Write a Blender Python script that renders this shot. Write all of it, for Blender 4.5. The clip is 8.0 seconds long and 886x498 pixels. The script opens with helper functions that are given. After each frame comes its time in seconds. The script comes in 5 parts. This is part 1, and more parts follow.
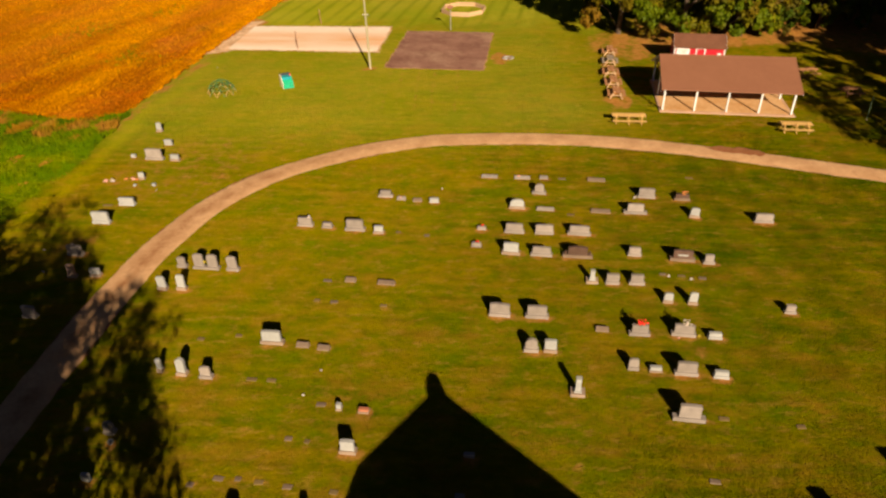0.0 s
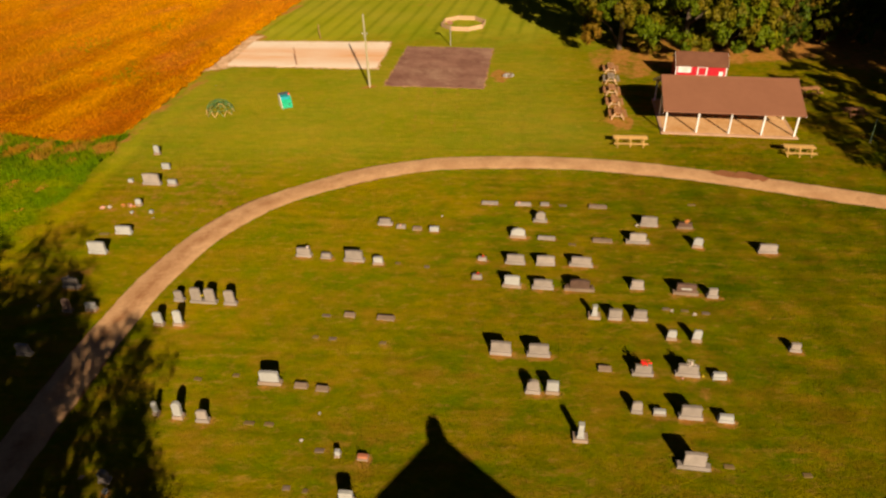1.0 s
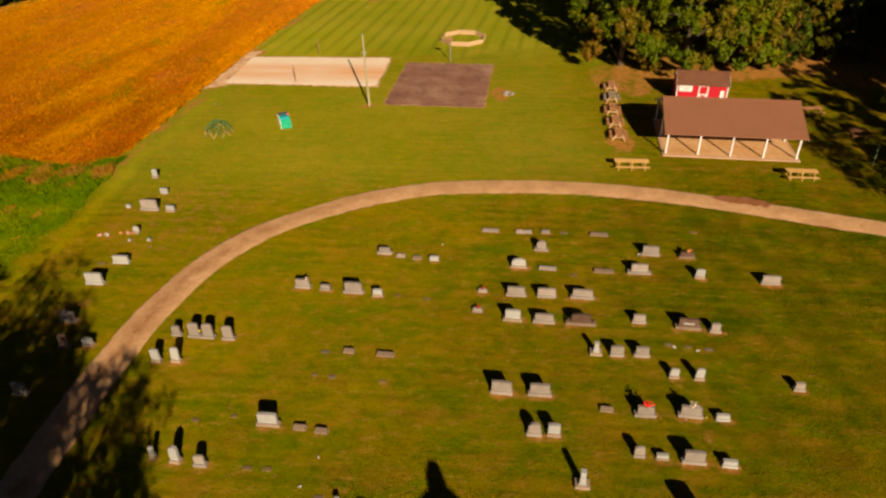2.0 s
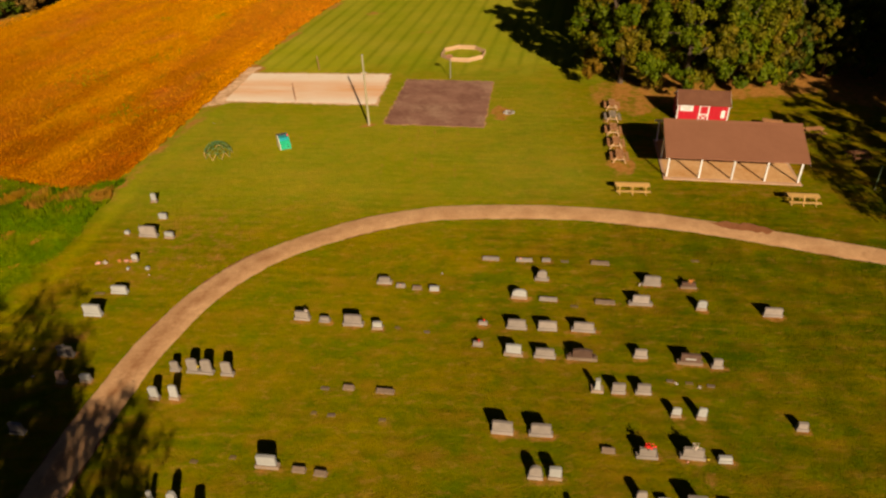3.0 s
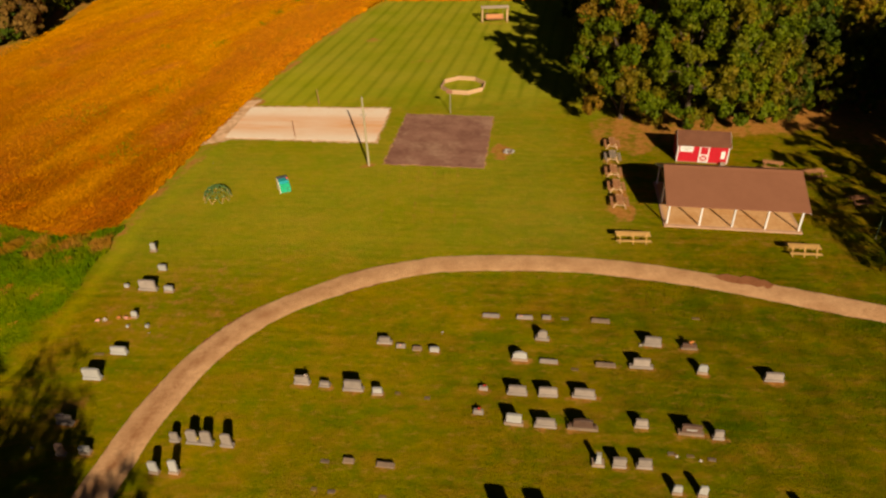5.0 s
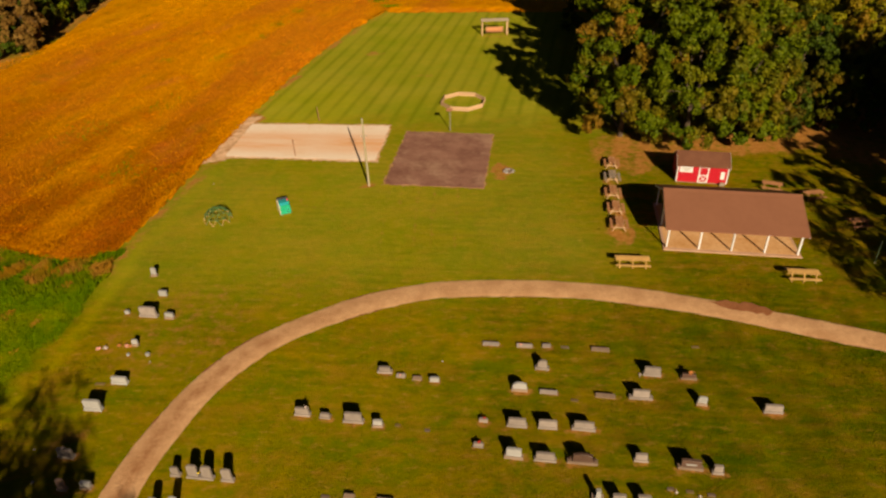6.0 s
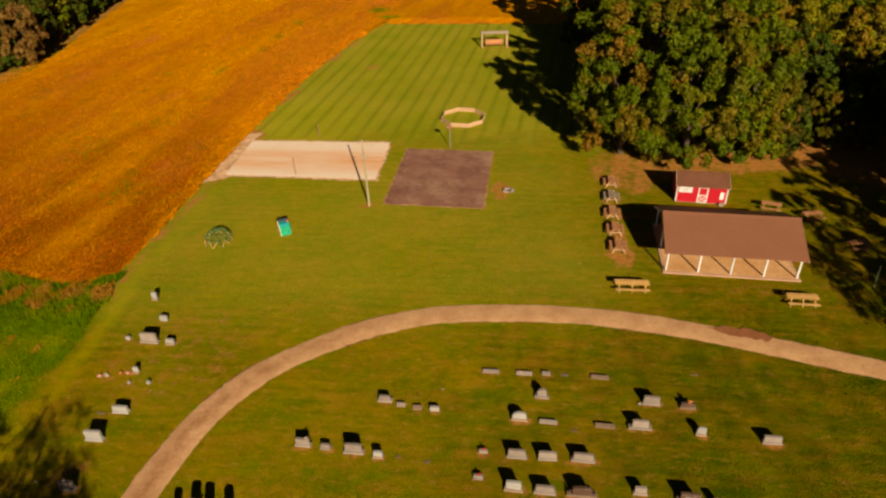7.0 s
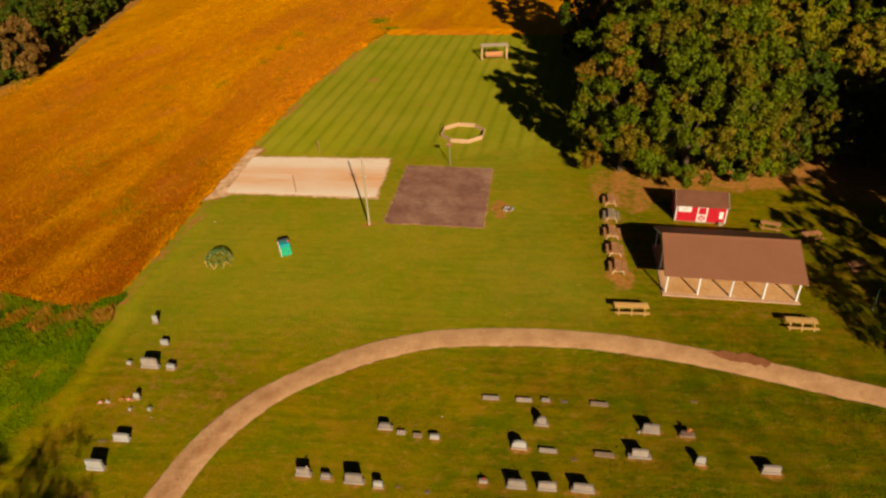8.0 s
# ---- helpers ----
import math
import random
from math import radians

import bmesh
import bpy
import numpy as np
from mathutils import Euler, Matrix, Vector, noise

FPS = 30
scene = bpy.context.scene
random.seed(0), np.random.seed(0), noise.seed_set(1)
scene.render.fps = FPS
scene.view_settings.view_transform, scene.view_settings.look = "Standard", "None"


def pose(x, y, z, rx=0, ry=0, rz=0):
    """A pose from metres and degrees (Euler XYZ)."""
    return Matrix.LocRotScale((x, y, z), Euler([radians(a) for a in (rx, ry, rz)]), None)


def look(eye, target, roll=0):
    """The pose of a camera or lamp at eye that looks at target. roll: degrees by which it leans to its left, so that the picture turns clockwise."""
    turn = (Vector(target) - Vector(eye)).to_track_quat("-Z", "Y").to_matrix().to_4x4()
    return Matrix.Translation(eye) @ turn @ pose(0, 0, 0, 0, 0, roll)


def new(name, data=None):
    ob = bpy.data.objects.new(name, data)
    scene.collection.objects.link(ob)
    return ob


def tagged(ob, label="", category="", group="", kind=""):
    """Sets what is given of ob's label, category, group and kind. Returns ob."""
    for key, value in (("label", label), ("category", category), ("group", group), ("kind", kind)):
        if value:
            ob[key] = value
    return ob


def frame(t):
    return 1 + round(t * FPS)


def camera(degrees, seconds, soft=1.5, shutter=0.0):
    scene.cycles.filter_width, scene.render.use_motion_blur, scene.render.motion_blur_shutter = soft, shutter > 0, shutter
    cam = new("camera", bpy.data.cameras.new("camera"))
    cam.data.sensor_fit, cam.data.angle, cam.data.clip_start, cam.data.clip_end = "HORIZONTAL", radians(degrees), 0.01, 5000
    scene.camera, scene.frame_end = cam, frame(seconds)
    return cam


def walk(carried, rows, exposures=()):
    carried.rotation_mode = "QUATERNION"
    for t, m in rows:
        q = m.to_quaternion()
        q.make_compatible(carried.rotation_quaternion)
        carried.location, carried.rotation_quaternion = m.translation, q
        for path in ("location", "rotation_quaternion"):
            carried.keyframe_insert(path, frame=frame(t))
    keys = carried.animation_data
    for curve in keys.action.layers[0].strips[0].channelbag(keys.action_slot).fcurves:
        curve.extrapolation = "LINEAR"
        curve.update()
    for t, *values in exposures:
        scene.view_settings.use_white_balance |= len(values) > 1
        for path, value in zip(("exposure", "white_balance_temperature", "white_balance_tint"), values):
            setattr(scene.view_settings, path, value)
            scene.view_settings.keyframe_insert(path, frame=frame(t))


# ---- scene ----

# The camera rises and drifts ahead over the graveyard: seconds, place, then heading, tilt and lean in degrees.
cam = camera(66.42, 8.0, soft=2.4)
ROWS = [
    (0.0, -0.001, -0.007, 24.675, -0.029, -33.398, -1.218),
    (0.5, 0.013, 0.797, 25.389, -0.034, -33.375, -1.236),
    (1.0, 0.029, 1.582, 26.123, -0.039, -33.351, -1.255),
    (1.5, 0.046, 2.343, 26.878, -0.043, -33.326, -1.274),
    (3.0, 0.106, 4.469, 29.286, -0.049, -33.247, -1.330),
    (3.5, 0.129, 5.120, 30.136, -0.050, -33.220, -1.348),
    (4.0, 0.154, 5.742, 31.007, -0.050, -33.191, -1.367),
    (4.5, 0.180, 6.336, 31.897, -0.049, -33.162, -1.385),
    (6.0, 0.267, 7.968, 34.640, -0.042, -33.071, -1.441),
    (6.5, 0.299, 8.472, 35.562, -0.038, -33.038, -1.459),
    (7.0, 0.333, 8.964, 36.477, -0.034, -33.006, -1.477),
    (7.5, 0.368, 9.447, 37.377, -0.028, -32.972, -1.496),
    (8.0, 0.404, 9.928, 38.255, -0.022, -32.938, -1.514),
]


def heading(yaw, tilt):
    a, b = radians(yaw), radians(tilt)
    return Vector((-math.sin(a) * math.cos(b), math.cos(a) * math.cos(b), math.sin(b)))


EXPOSURE, KELVIN, TINT = 0.82, 7700, 11
walk(
    cam,
    [(t, look(Vector((x, y, z)), Vector((x, y, z)) + heading(yaw, tilt), lean)) for t, x, y, z, yaw, tilt, lean in ROWS],
    exposures=((0.0, EXPOSURE, KELVIN - 300, TINT), (3.0, EXPOSURE - 0.33, KELVIN, TINT), (8.0, EXPOSURE - 0.38, KELVIN, TINT)),
)

# ---- light: a low warm sun behind the camera, clear sky ----
SUN_ELEVATION, SUN_TURN = 25.0, 166.6
world = bpy.data.worlds.new("sky")
scene.world = world
world.use_nodes = True
wn = world.node_tree.nodes
sky = wn.new("ShaderNodeTexSky")
sky.sky_type, sky.sun_disc = "NISHITA", False
sky.air_density, sky.dust_density, sky.ozone_density = 0.10, 0.15, 0.1
sky.sun_elevation, sky.sun_rotation = radians(SUN_ELEVATION), radians(SUN_TURN)
world.node_tree.links.new(sky.outputs["Color"], wn["Background"].inputs["Color"])
wn["Background"].inputs["Strength"].default_value = 0.039
sun_data = bpy.data.lights.new("sun", "SUN")
sun_data.energy, sun_data.angle, sun_data.color = 5.0, radians(0.5), (1.0, 0.83, 0.60)
sun = new("sun", sun_data)
to_sun = Vector((math.sin(radians(SUN_TURN)), math.cos(radians(SUN_TURN)), math.tan(radians(SUN_ELEVATION))))
sun.matrix_world = look(to_sun * 100, (0, 0, 0))

# ---- materials ----


class Nodes:
    """Short-hand for a node material."""

    def __init__(self, name, rough=0.8, metal=0.0):
        self.m = bpy.data.materials.new(name)
        self.m.use_nodes = True
        self.t = self.m.node_tree
        self.bsdf = self.t.nodes["Principled BSDF"]
        self.bsdf.inputs["Roughness"].default_value = rough
        self.bsdf.inputs["Metallic"].default_value = metal
        self.bsdf.inputs["Specular IOR Level"].default_value = 0.3

    def node(self, kind):
        return self.t.nodes.new(kind)

    def link(self, a, b):
        self.t.links.new(a, b)

    def coords(self, scale=(1, 1, 1), turn=0.0, world_space=False):
        c = self.node("ShaderNodeNewGeometry").outputs["Position"] if world_space else self.node("ShaderNodeTexCoord").outputs["Object"]
        if turn:
            spin = self.node("ShaderNodeMapping")
            spin.inputs["Rotation"].default_value = (0, 0, radians(turn))
            self.link(c, spin.inputs["Vector"])
            c = spin.outputs["Vector"]
        mp = self.node("ShaderNodeMapping")
        mp.inputs["Scale"].default_value = scale
        self.link(c, mp.inputs["Vector"])
        return mp.outputs["Vector"]

    def noise(self, scale, detail=4.0, rough=0.6, vec=None, lo=0.3, hi=0.7):
        n = self.node("ShaderNodeTexNoise")
        n.inputs["Scale"].default_value, n.inputs["Detail"].default_value, n.inputs["Roughness"].default_value = scale, detail, rough
        self.link(vec if vec else self.coords(), n.inputs["Vector"])
        r = self.node("ShaderNodeMapRange")
        r.inputs["From Min"].default_value, r.inputs["From Max"].default_value = lo, hi
        self.link(n.outputs["Fac"], r.inputs["Value"])
        return r.outputs["Result"]

    def attr(self, name):
        a = self.node("ShaderNodeAttribute")
        a.attribute_name = name
        return a.outputs["Fac"]

    def math(self, op, a, b=None):
        n = self.node("ShaderNodeMath")
        n.operation = op
        for i, v in enumerate((a, b)):
            if v is None:
                continue
            if isinstance(v, (int, float)):
                n.inputs[i].default_value = v
            else:
                self.link(v, n.inputs[i])
        return n.outputs[0]

    def mix(self, fac, a, b, mode="MIX"):
        n = self.node("ShaderNodeMix")
        n.data_type, n.blend_type = "RGBA", mode
        for i, v in ((0, fac), (6, a), (7, b)):
            if isinstance(v, (int, float)):
                n.inputs[i].default_value = v
            elif isinstance(v, tuple):
                n.inputs[i].default_value = (*v, 1)
            else:
                self.link(v, n.inputs[i])
        return n.outputs[2]

    def finish(self, color, height=None, strength=0.3, distance=0.02):
        if isinstance(color, tuple):
            self.bsdf.inputs["Base Color"].default_value = (*color, 1)
        else:
            self.link(color, self.bsdf.inputs["Base Color"])
        if height is not None:
            b = self.node("ShaderNodeBump")
            b.inputs["Strength"].default_value, b.inputs["Distance"].default_value = strength, distance
            self.link(height, b.inputs["Height"])
            self.link(b.outputs["Normal"], self.bsdf.inputs["Normal"])
        return self.m


def surface(name, dark, light, grain=12.0, broad=1.2, rough=0.8, metal=0.0, bump=0.25, distance=0.01, vary=0.12, stretch=(1, 1, 1)):
    """A surface with fine grain, broad stains and a small difference from one object to the next."""
    n = Nodes(name, rough, metal)
    v = n.coords(stretch)
    fine, wide = n.noise(grain, 5, 0.65, v), n.noise(broad, 3, 0.55, v)
    mixed = n.math("ADD", n.math("MULTIPLY", fine, 0.45), n.math("MULTIPLY", wide, 0.55))
    c = n.mix(mixed, dark, light)
    rnd = n.node("ShaderNodeObjectInfo").outputs["Random"]
    gain = n.math("ADD", n.math("MULTIPLY", rnd, 2 * vary), 1.0 - vary)
    comb = n.node("ShaderNodeCombineColor")
    for i in range(3):
        n.link(gain, comb.inputs[i])
    c = n.mix(1.0, c, comb.outputs[0], "MULTIPLY")
    return n.finish(c, fine, bump, distance)


def ground_material(name, blades=False):
    n = Nodes(name, 1.0)
    n.bsdf.inputs["Specular IOR Level"].default_value = 0.0
    w = n.coords(world_space=True)
    mid = n.noise(0.7, 5, 0.65, w)
    fine = n.noise(5.0, 5, 0.7, w)
    hue = n.noise(0.17, 5, 0.62, n.coords((0.75, 1.15, 1), 8, True), 0.38, 0.62)
    c = n.mix(hue, (0.162, 0.194, 0.003), (0.320, 0.215, 0.006))
    passes = n.noise(1.0, 4, 0.6, n.coords((0.07, 0.75, 1), 8, True), 0.40, 0.66)
    c = n.mix(n.math("MULTIPLY", passes, 0.42), c, (0.345, 0.245, 0.010))
    thin = n.noise(1.0, 5, 0.68, n.coords((0.2, 1.1, 1), 4, True), 0.42, 0.62)
    c = n.mix(n.math("MULTIPLY", thin, 0.5), c, n.mix(1.0, c, (0.62, 0.72, 0.58), "MULTIPLY"))
    # green tufts and straw-coloured flecks, a hand's width to a pace across
    clumps = n.noise(1.0, 6, 0.7, n.coords((0.95, 1.5, 1), 20, True), 0.44, 0.62)
    c = n.mix(n.math("MULTIPLY", clumps, 0.72), c, n.mix(1.0, c, (0.50, 0.70, 0.42), "MULTIPLY"))
    tufts = n.noise(1.0, 5, 0.7, n.coords((0.34, 0.55, 1), -15, True), 0.50, 0.66)
    c = n.mix(n.math("MULTIPLY", tufts, 0.62), c, (0.098, 0.168, 0.002))
    straw = n.noise(0.42, 6, 0.76, n.coords((0.7, 1.3, 1), 0, True), 0.475, 0.65)
    c = n.mix(n.math("MULTIPLY", straw, 0.72), c, (0.37, 0.182, 0.020))
    flecks = n.noise(1.25, 4, 0.7, n.coords((0.7, 1.5, 1), 0, True), 0.53, 0.70)
    c = n.mix(n.math("MULTIPLY", flecks, 0.75), c, (0.44, 0.240, 0.045))
    c = n.mix(n.math("MULTIPLY", mid, 0.26), c, (0.115, 0.115, 0.003))
    # faint mower passes across the lawn
    rows = n.node("ShaderNodeTexWave")
    rows.inputs["Scale"].default_value, rows.inputs["Distortion"].default_value = 0.27, 1.6
    rows.inputs["Detail"].default_value, rows.inputs["Detail Scale"].default_value = 3.0, 0.35
    n.link(n.coords((1, 1, 1), 96, True), rows.inputs["Vector"])
    lines = n.math("MULTIPLY", n.math("POWER", rows.outputs["Fac"], 3.0), n.noise(0.12, 3, 0.5, w, 0.42, 0.6))
    c = n.mix(n.math("MULTIPLY", lines, 0.62), c, n.mix(1.0, c, (0.64, 0.74, 0.6), "MULTIPLY"))
    # yellower fresh strips, and the lens glow painted on the mid lawn
    c = n.mix(n.attr("fresh_glow"), c, n.mix(0.45, n.mix(1.0, c, (1.36, 1.32, 1.0), "MULTIPLY"), (0.36, 0.325, 0.007)))
    # darker turf colour standing in for grass that returns less sunlight
    c = n.mix(n.attr("painted_dim"), c, n.mix(1.0, c, (0.54, 0.64, 0.46), "MULTIPLY"))
    # brighter, striped mowing on the far playing field; plain paler turf beyond the track
    back = n.attr("back")
    pale = n.mix(n.noise(0.09, 4, 0.6, w, 0.36, 0.64), (0.315, 0.365, 0.024), (0.425, 0.415, 0.044))
    c = n.mix(n.math("MULTIPLY", back, 0.68), c, pale)
    stripe = n.node("ShaderNodeTexWave")
    stripe.inputs["Scale"].default_value, stripe.inputs["Distortion"].default_value = 0.135, 0.55
    stripe.inputs["Detail Scale"].default_value = 0.3
    n.link(n.coords((1, 1, 1), 12.3, True), stripe.inputs["Vector"])
    far = n.node("ShaderNodeMapRange")
    far.inputs["From Min"].default_value, far.inputs["From Max"].default_value = 0.58, 0.95
    n.link(back, far.inputs["Value"])
    dark = n.math("POWER", n.math("SUBTRACT", 1.0, stripe.outputs["Fac"]), 4.0)
    dark = n.math("MULTIPLY", dark, n.math("ADD", 0.45, n.math("MULTIPLY", n.noise(0.3, 4, 0.6, n.coords((1, 0.25, 1), 12, True), 0.35, 0.6), 0.55)))
    c = n.mix(n.math("MULTIPLY", n.math("MULTIPLY", far.outputs["Result"], dark), 0.5), c, (0.120, 0.170, 0.006))
    # unmown strip by the field, dirt worn through the turf
    wild = n.mix(n.noise(0.35, 4, 0.6, w, 0.4, 0.62), (0.090, 0.195, 0.002), (0.215, 0.265, 0.004))
    c = n.mix(n.math("MULTIPLY", n.attr("rough"), 0.85), c, wild)
    ragged = n.math("ADD", n.attr("dirt"), n.math("MULTIPLY", n.math("SUBTRACT", n.noise(1.1, 5, 0.7, w), 0.5), 0.55))
    cut = n.node("ShaderNodeMapRange")
    cut.interpolation_type = "SMOOTHSTEP"
    cut.inputs["From Min"].default_value, cut.inputs["From Max"].default_value = 0.18, 0.72
    n.link(ragged, cut.inputs["Value"])
    worn = n.math("MULTIPLY", cut.outputs["Result"], 0.92)
    c = n.mix(worn, c, n.mix(n.noise(1.9, 5, 0.7, w), (0.33, 0.125, 0.026), (0.58, 0.275, 0.090)))
    c = n.mix(n.math("MULTIPLY", fine, 0.36), c, n.mix(1.0, c, (0.55, 0.6, 0.5), "MULTIPLY"))
    if blades:
        lift = n.node("ShaderNodeVectorMath")
        lift.operation = "ADD"
        lift.inputs[1].default_value = (0.0, 0.0, 3.2)
        n.link(n.node("ShaderNodeNewGeometry").outputs["Normal"], lift.inputs[0])
        n.link(lift.outputs[0], n.bsdf.inputs["Normal"])
        return n.finish(c)
    return n.finish(c, fine, 0.55, 0.06)


def foliage_material(name, a, b, turned):
    """Tree leaves: each leaf, twig cluster and limb differs, and some limbs have turned."""
    n = Nodes(name, 0.62)
    n.bsdf.inputs["Specular IOR Level"].default_value = 0.12
    leaf = n.node("ShaderNodeNewGeometry").outputs["Random Per Island"]
    tree_hue = n.node("ShaderNodeObjectInfo").outputs["Random"]
    mixed = n.math("ADD", n.math("MULTIPLY", leaf, 0.5), n.math("MULTIPLY", n.attr("tone"), 0.5))
    col = n.mix(mixed, a, b)
    gone = n.node("ShaderNodeMapRange")
    gone.inputs["From Min"].default_value, gone.inputs["From Max"].default_value = 0.45, 0.9
    n.link(n.attr("turning"), gone.inputs["Value"])
    amount = n.math("MULTIPLY", gone.outputs["Result"], n.math("ADD", 0.4, n.math("MULTIPLY", tree_hue, 0.5)))
    col = n.mix(amount, col, n.mix(leaf, n.mix(1.0, turned, (0.6, 0.65, 0.6), "MULTIPLY"), turned))
    n.link(col, n.bsdf.inputs["Base Color"])
    tr = n.node("ShaderNodeBsdfTranslucent")
    n.link(col, tr.inputs["Color"])
    mixer = n.node("ShaderNodeMixShader")
    mixer.inputs[0].default_value = 0.16
    n.link(n.bsdf.outputs[0], mixer.inputs[1])
    n.link(tr.outputs[0], mixer.inputs[2])
    n.link(mixer.outputs[0], n.t.nodes["Material Output"].inputs["Surface"])
    return n.m


def weed_material(name, a, b, c, d, soft):
    """Rank growth in patches of two greens or browns."""
    n = Nodes(name, 0.8)
    n.bsdf.inputs["Specular IOR Level"].default_value = 0.05
    lift = n.node("ShaderNodeVectorMath")
    lift.operation = "ADD"
    lift.inputs[1].default_value = (0.0, 0.0, soft)
    n.link(n.node("ShaderNodeNewGeometry").outputs["Normal"], lift.inputs[0])
    n.link(lift.outputs[0], n.bsdf.inputs["Normal"])
    w = n.coords(world_space=True)
    geo = n.node("ShaderNodeNewGeometry").outputs["Random Per Island"]
    col = n.mix(geo, a, b)
    col = n.mix(n.math("MULTIPLY", n.noise(0.3, 4, 0.6, w, 0.42, 0.62), 0.75), col, c)
    col = n.mix(n.math("MULTIPLY", n.noise(0.55, 4, 0.65, n.coords((0.8, 1.3, 1), 30, True), 0.5, 0.66), 0.7), col, d)
    return n.finish(col)


def crop_material(name, tips=False):
    n = Nodes(name, 0.95)
    n.bsdf.inputs["Specular IOR Level"].default_value = 0.04
    w = n.coords(world_space=True)
    rows = n.noise(1.0, 4, 0.6, n.coords((0.55, 0.05, 1), 14, True), 0.35, 0.65)
    fine, mid, broad = n.noise(4.5, 5, 0.7, n.coords((1.3, 0.7, 1), 0, True)), n.noise(1.0, 5, 0.68, n.coords((0.9, 0.32, 1), 10, True), 0.36, 0.64), n.noise(0.045, 3, 0.5, w, 0.35, 0.65)
    sep = n.node("ShaderNodeSeparateXYZ")
    n.link(w, sep.inputs[0])
    ripe = n.node("ShaderNodeMapRange")
    ripe.inputs["From Min"].default_value, ripe.inputs["From Max"].default_value = 62, 120
    n.link(n.math("SUBTRACT", sep.outputs["Y"], n.math("MULTIPLY", broad, 18.0)), ripe.inputs["Value"])
    c = n.mix(ripe.outputs["Result"], (0.29, 0.090, 0.002), (0.70, 0.300, 0.003))
    # long drifts of paler and of rust-coloured plants along the drilled rows
    c = n.mix(n.math("MULTIPLY", n.noise(1.0, 4, 0.6, n.coords((0.075, 0.014, 1), 14, True), 0.47, 0.58), 0.75), c, (0.82, 0.385, 0.004))
    c = n.mix(n.math("MULTIPLY", n.noise(1.0, 4, 0.6, n.coords((0.055, 0.012, 1), 18, True), 0.48, 0.60), 0.7), c, (0.54, 0.175, 0.016))
    c = n.mix(n.math("MULTIPLY", n.noise(1.0, 4, 0.6, n.coords((0.10, 0.05, 1), 14, True), 0.62, 0.74), 0.6), c, (0.64, 0.185, 0.045))
    c = n.mix(n.math("MULTIPLY", n.noise(0.22, 4, 0.65, w, 0.56, 0.70), 0.45), c, (0.50, 0.100, 0.006))
    c = n.mix(n.math("MULTIPLY", rows, 0.2), c, (0.36, 0.11, 0.004))
    c = n.mix(n.math("MULTIPLY", mid, 0.3), c, (0.33, 0.095, 0.004))
    c = n.mix(n.math("MULTIPLY", n.noise(1.0, 5, 0.7, n.coords((0.62, 0.30, 1), 10, True), 0.55, 0.70), 0.55), c, (0.19, 0.150, 0.006))
    if tips:
        each = n.node("ShaderNodeNewGeometry").outputs["Random Per Island"]
        c = n.mix(each, n.mix(1.0, c, (0.42, 0.40, 0.5), "MULTIPLY"), n.mix(1.0, c, (1.3, 1.2, 1.0), "MULTIPLY"))
        lift = n.node("ShaderNodeVectorMath")
        lift.operation = "ADD"
        lift.inputs[1].default_value = (0.0, 0.0, 1.2)
        n.link(n.node("ShaderNodeNewGeometry").outputs["Normal"], lift.inputs[0])
        n.link(lift.outputs[0], n.bsdf.inputs["Normal"])
        return n.finish(c)
    c = n.mix(n.math("MULTIPLY", fine, 0.5), c, (0.20, 0.058, 0.002))
    return n.finish(c, fine, 0.4, 0.08)


def worn_asphalt():
    n = Nodes("worn_asphalt", 0.95)
    w = n.coords(world_space=True)
    fine, mid = n.noise(3.5, 5, 0.7, w), n.noise(0.3, 6, 0.72, w, 0.36, 0.66)
    c = n.mix(mid, (0.205, 0.090, 0.068), (0.350, 0.182, 0.140))
    c = n.mix(n.math("MULTIPLY", n.noise(0.15, 6, 0.78, n.coords((1, 1.3, 1), 35, True), 0.50, 0.64), 0.8), c, (0.43, 0.265, 0.195))
    c = n.mix(n.math("MULTIPLY", n.noise(0.55, 6, 0.8, w, 0.62, 0.72), 0.8), c, (0.60, 0.42, 0.31))
    c = n.mix(n.math("MULTIPLY", fine, 0.3), c, (0.10, 0.054, 0.040))
    return n.finish(c, fine, 0.3, 0.02)


def raked_sand():
    n = Nodes("sand", 0.95)
    w = n.coords(world_space=True)
    fine = n.noise(3.0, 5, 0.7, w)
    # damp orange sand trodden bare along the middle, pale dry sand round it
    sep = n.node("ShaderNodeSeparateXYZ")
    n.link(w, sep.inputs[0])
    across = n.math("ADD", sep.outputs["Y"], n.math("MULTIPLY", sep.outputs["X"], 0.105))
    off = n.math("ABSOLUTE", n.math("SUBTRACT", across, 84.6))
    middle = n.node("ShaderNodeMapRange")
    middle.interpolation_type = "SMOOTHSTEP"
    middle.inputs["From Min"].default_value, middle.inputs["From Max"].default_value = 4.4, 0.6
    n.link(off, middle.inputs["Value"])
    bands = n.noise(1.0, 5, 0.62, n.coords((0.09, 0.55, 1), 6, True), 0.36, 0.62)
    damp = n.math("MULTIPLY", middle.outputs["Result"], n.math("ADD", 0.35, n.math("MULTIPLY", bands, 0.65)))
    c = n.mix(damp, (0.86, 0.75, 0.67), (0.78, 0.39, 0.19))
    c = n.mix(n.math("MULTIPLY", n.noise(0.5, 5, 0.7, w, 0.5, 0.7), 0.4), c, (0.78, 0.55, 0.38))
    c = n.mix(n.math("MULTIPLY", fine, 0.28), c, (0.60, 0.40, 0.24))
    return n.finish(c, fine, 0.4, 0.03)


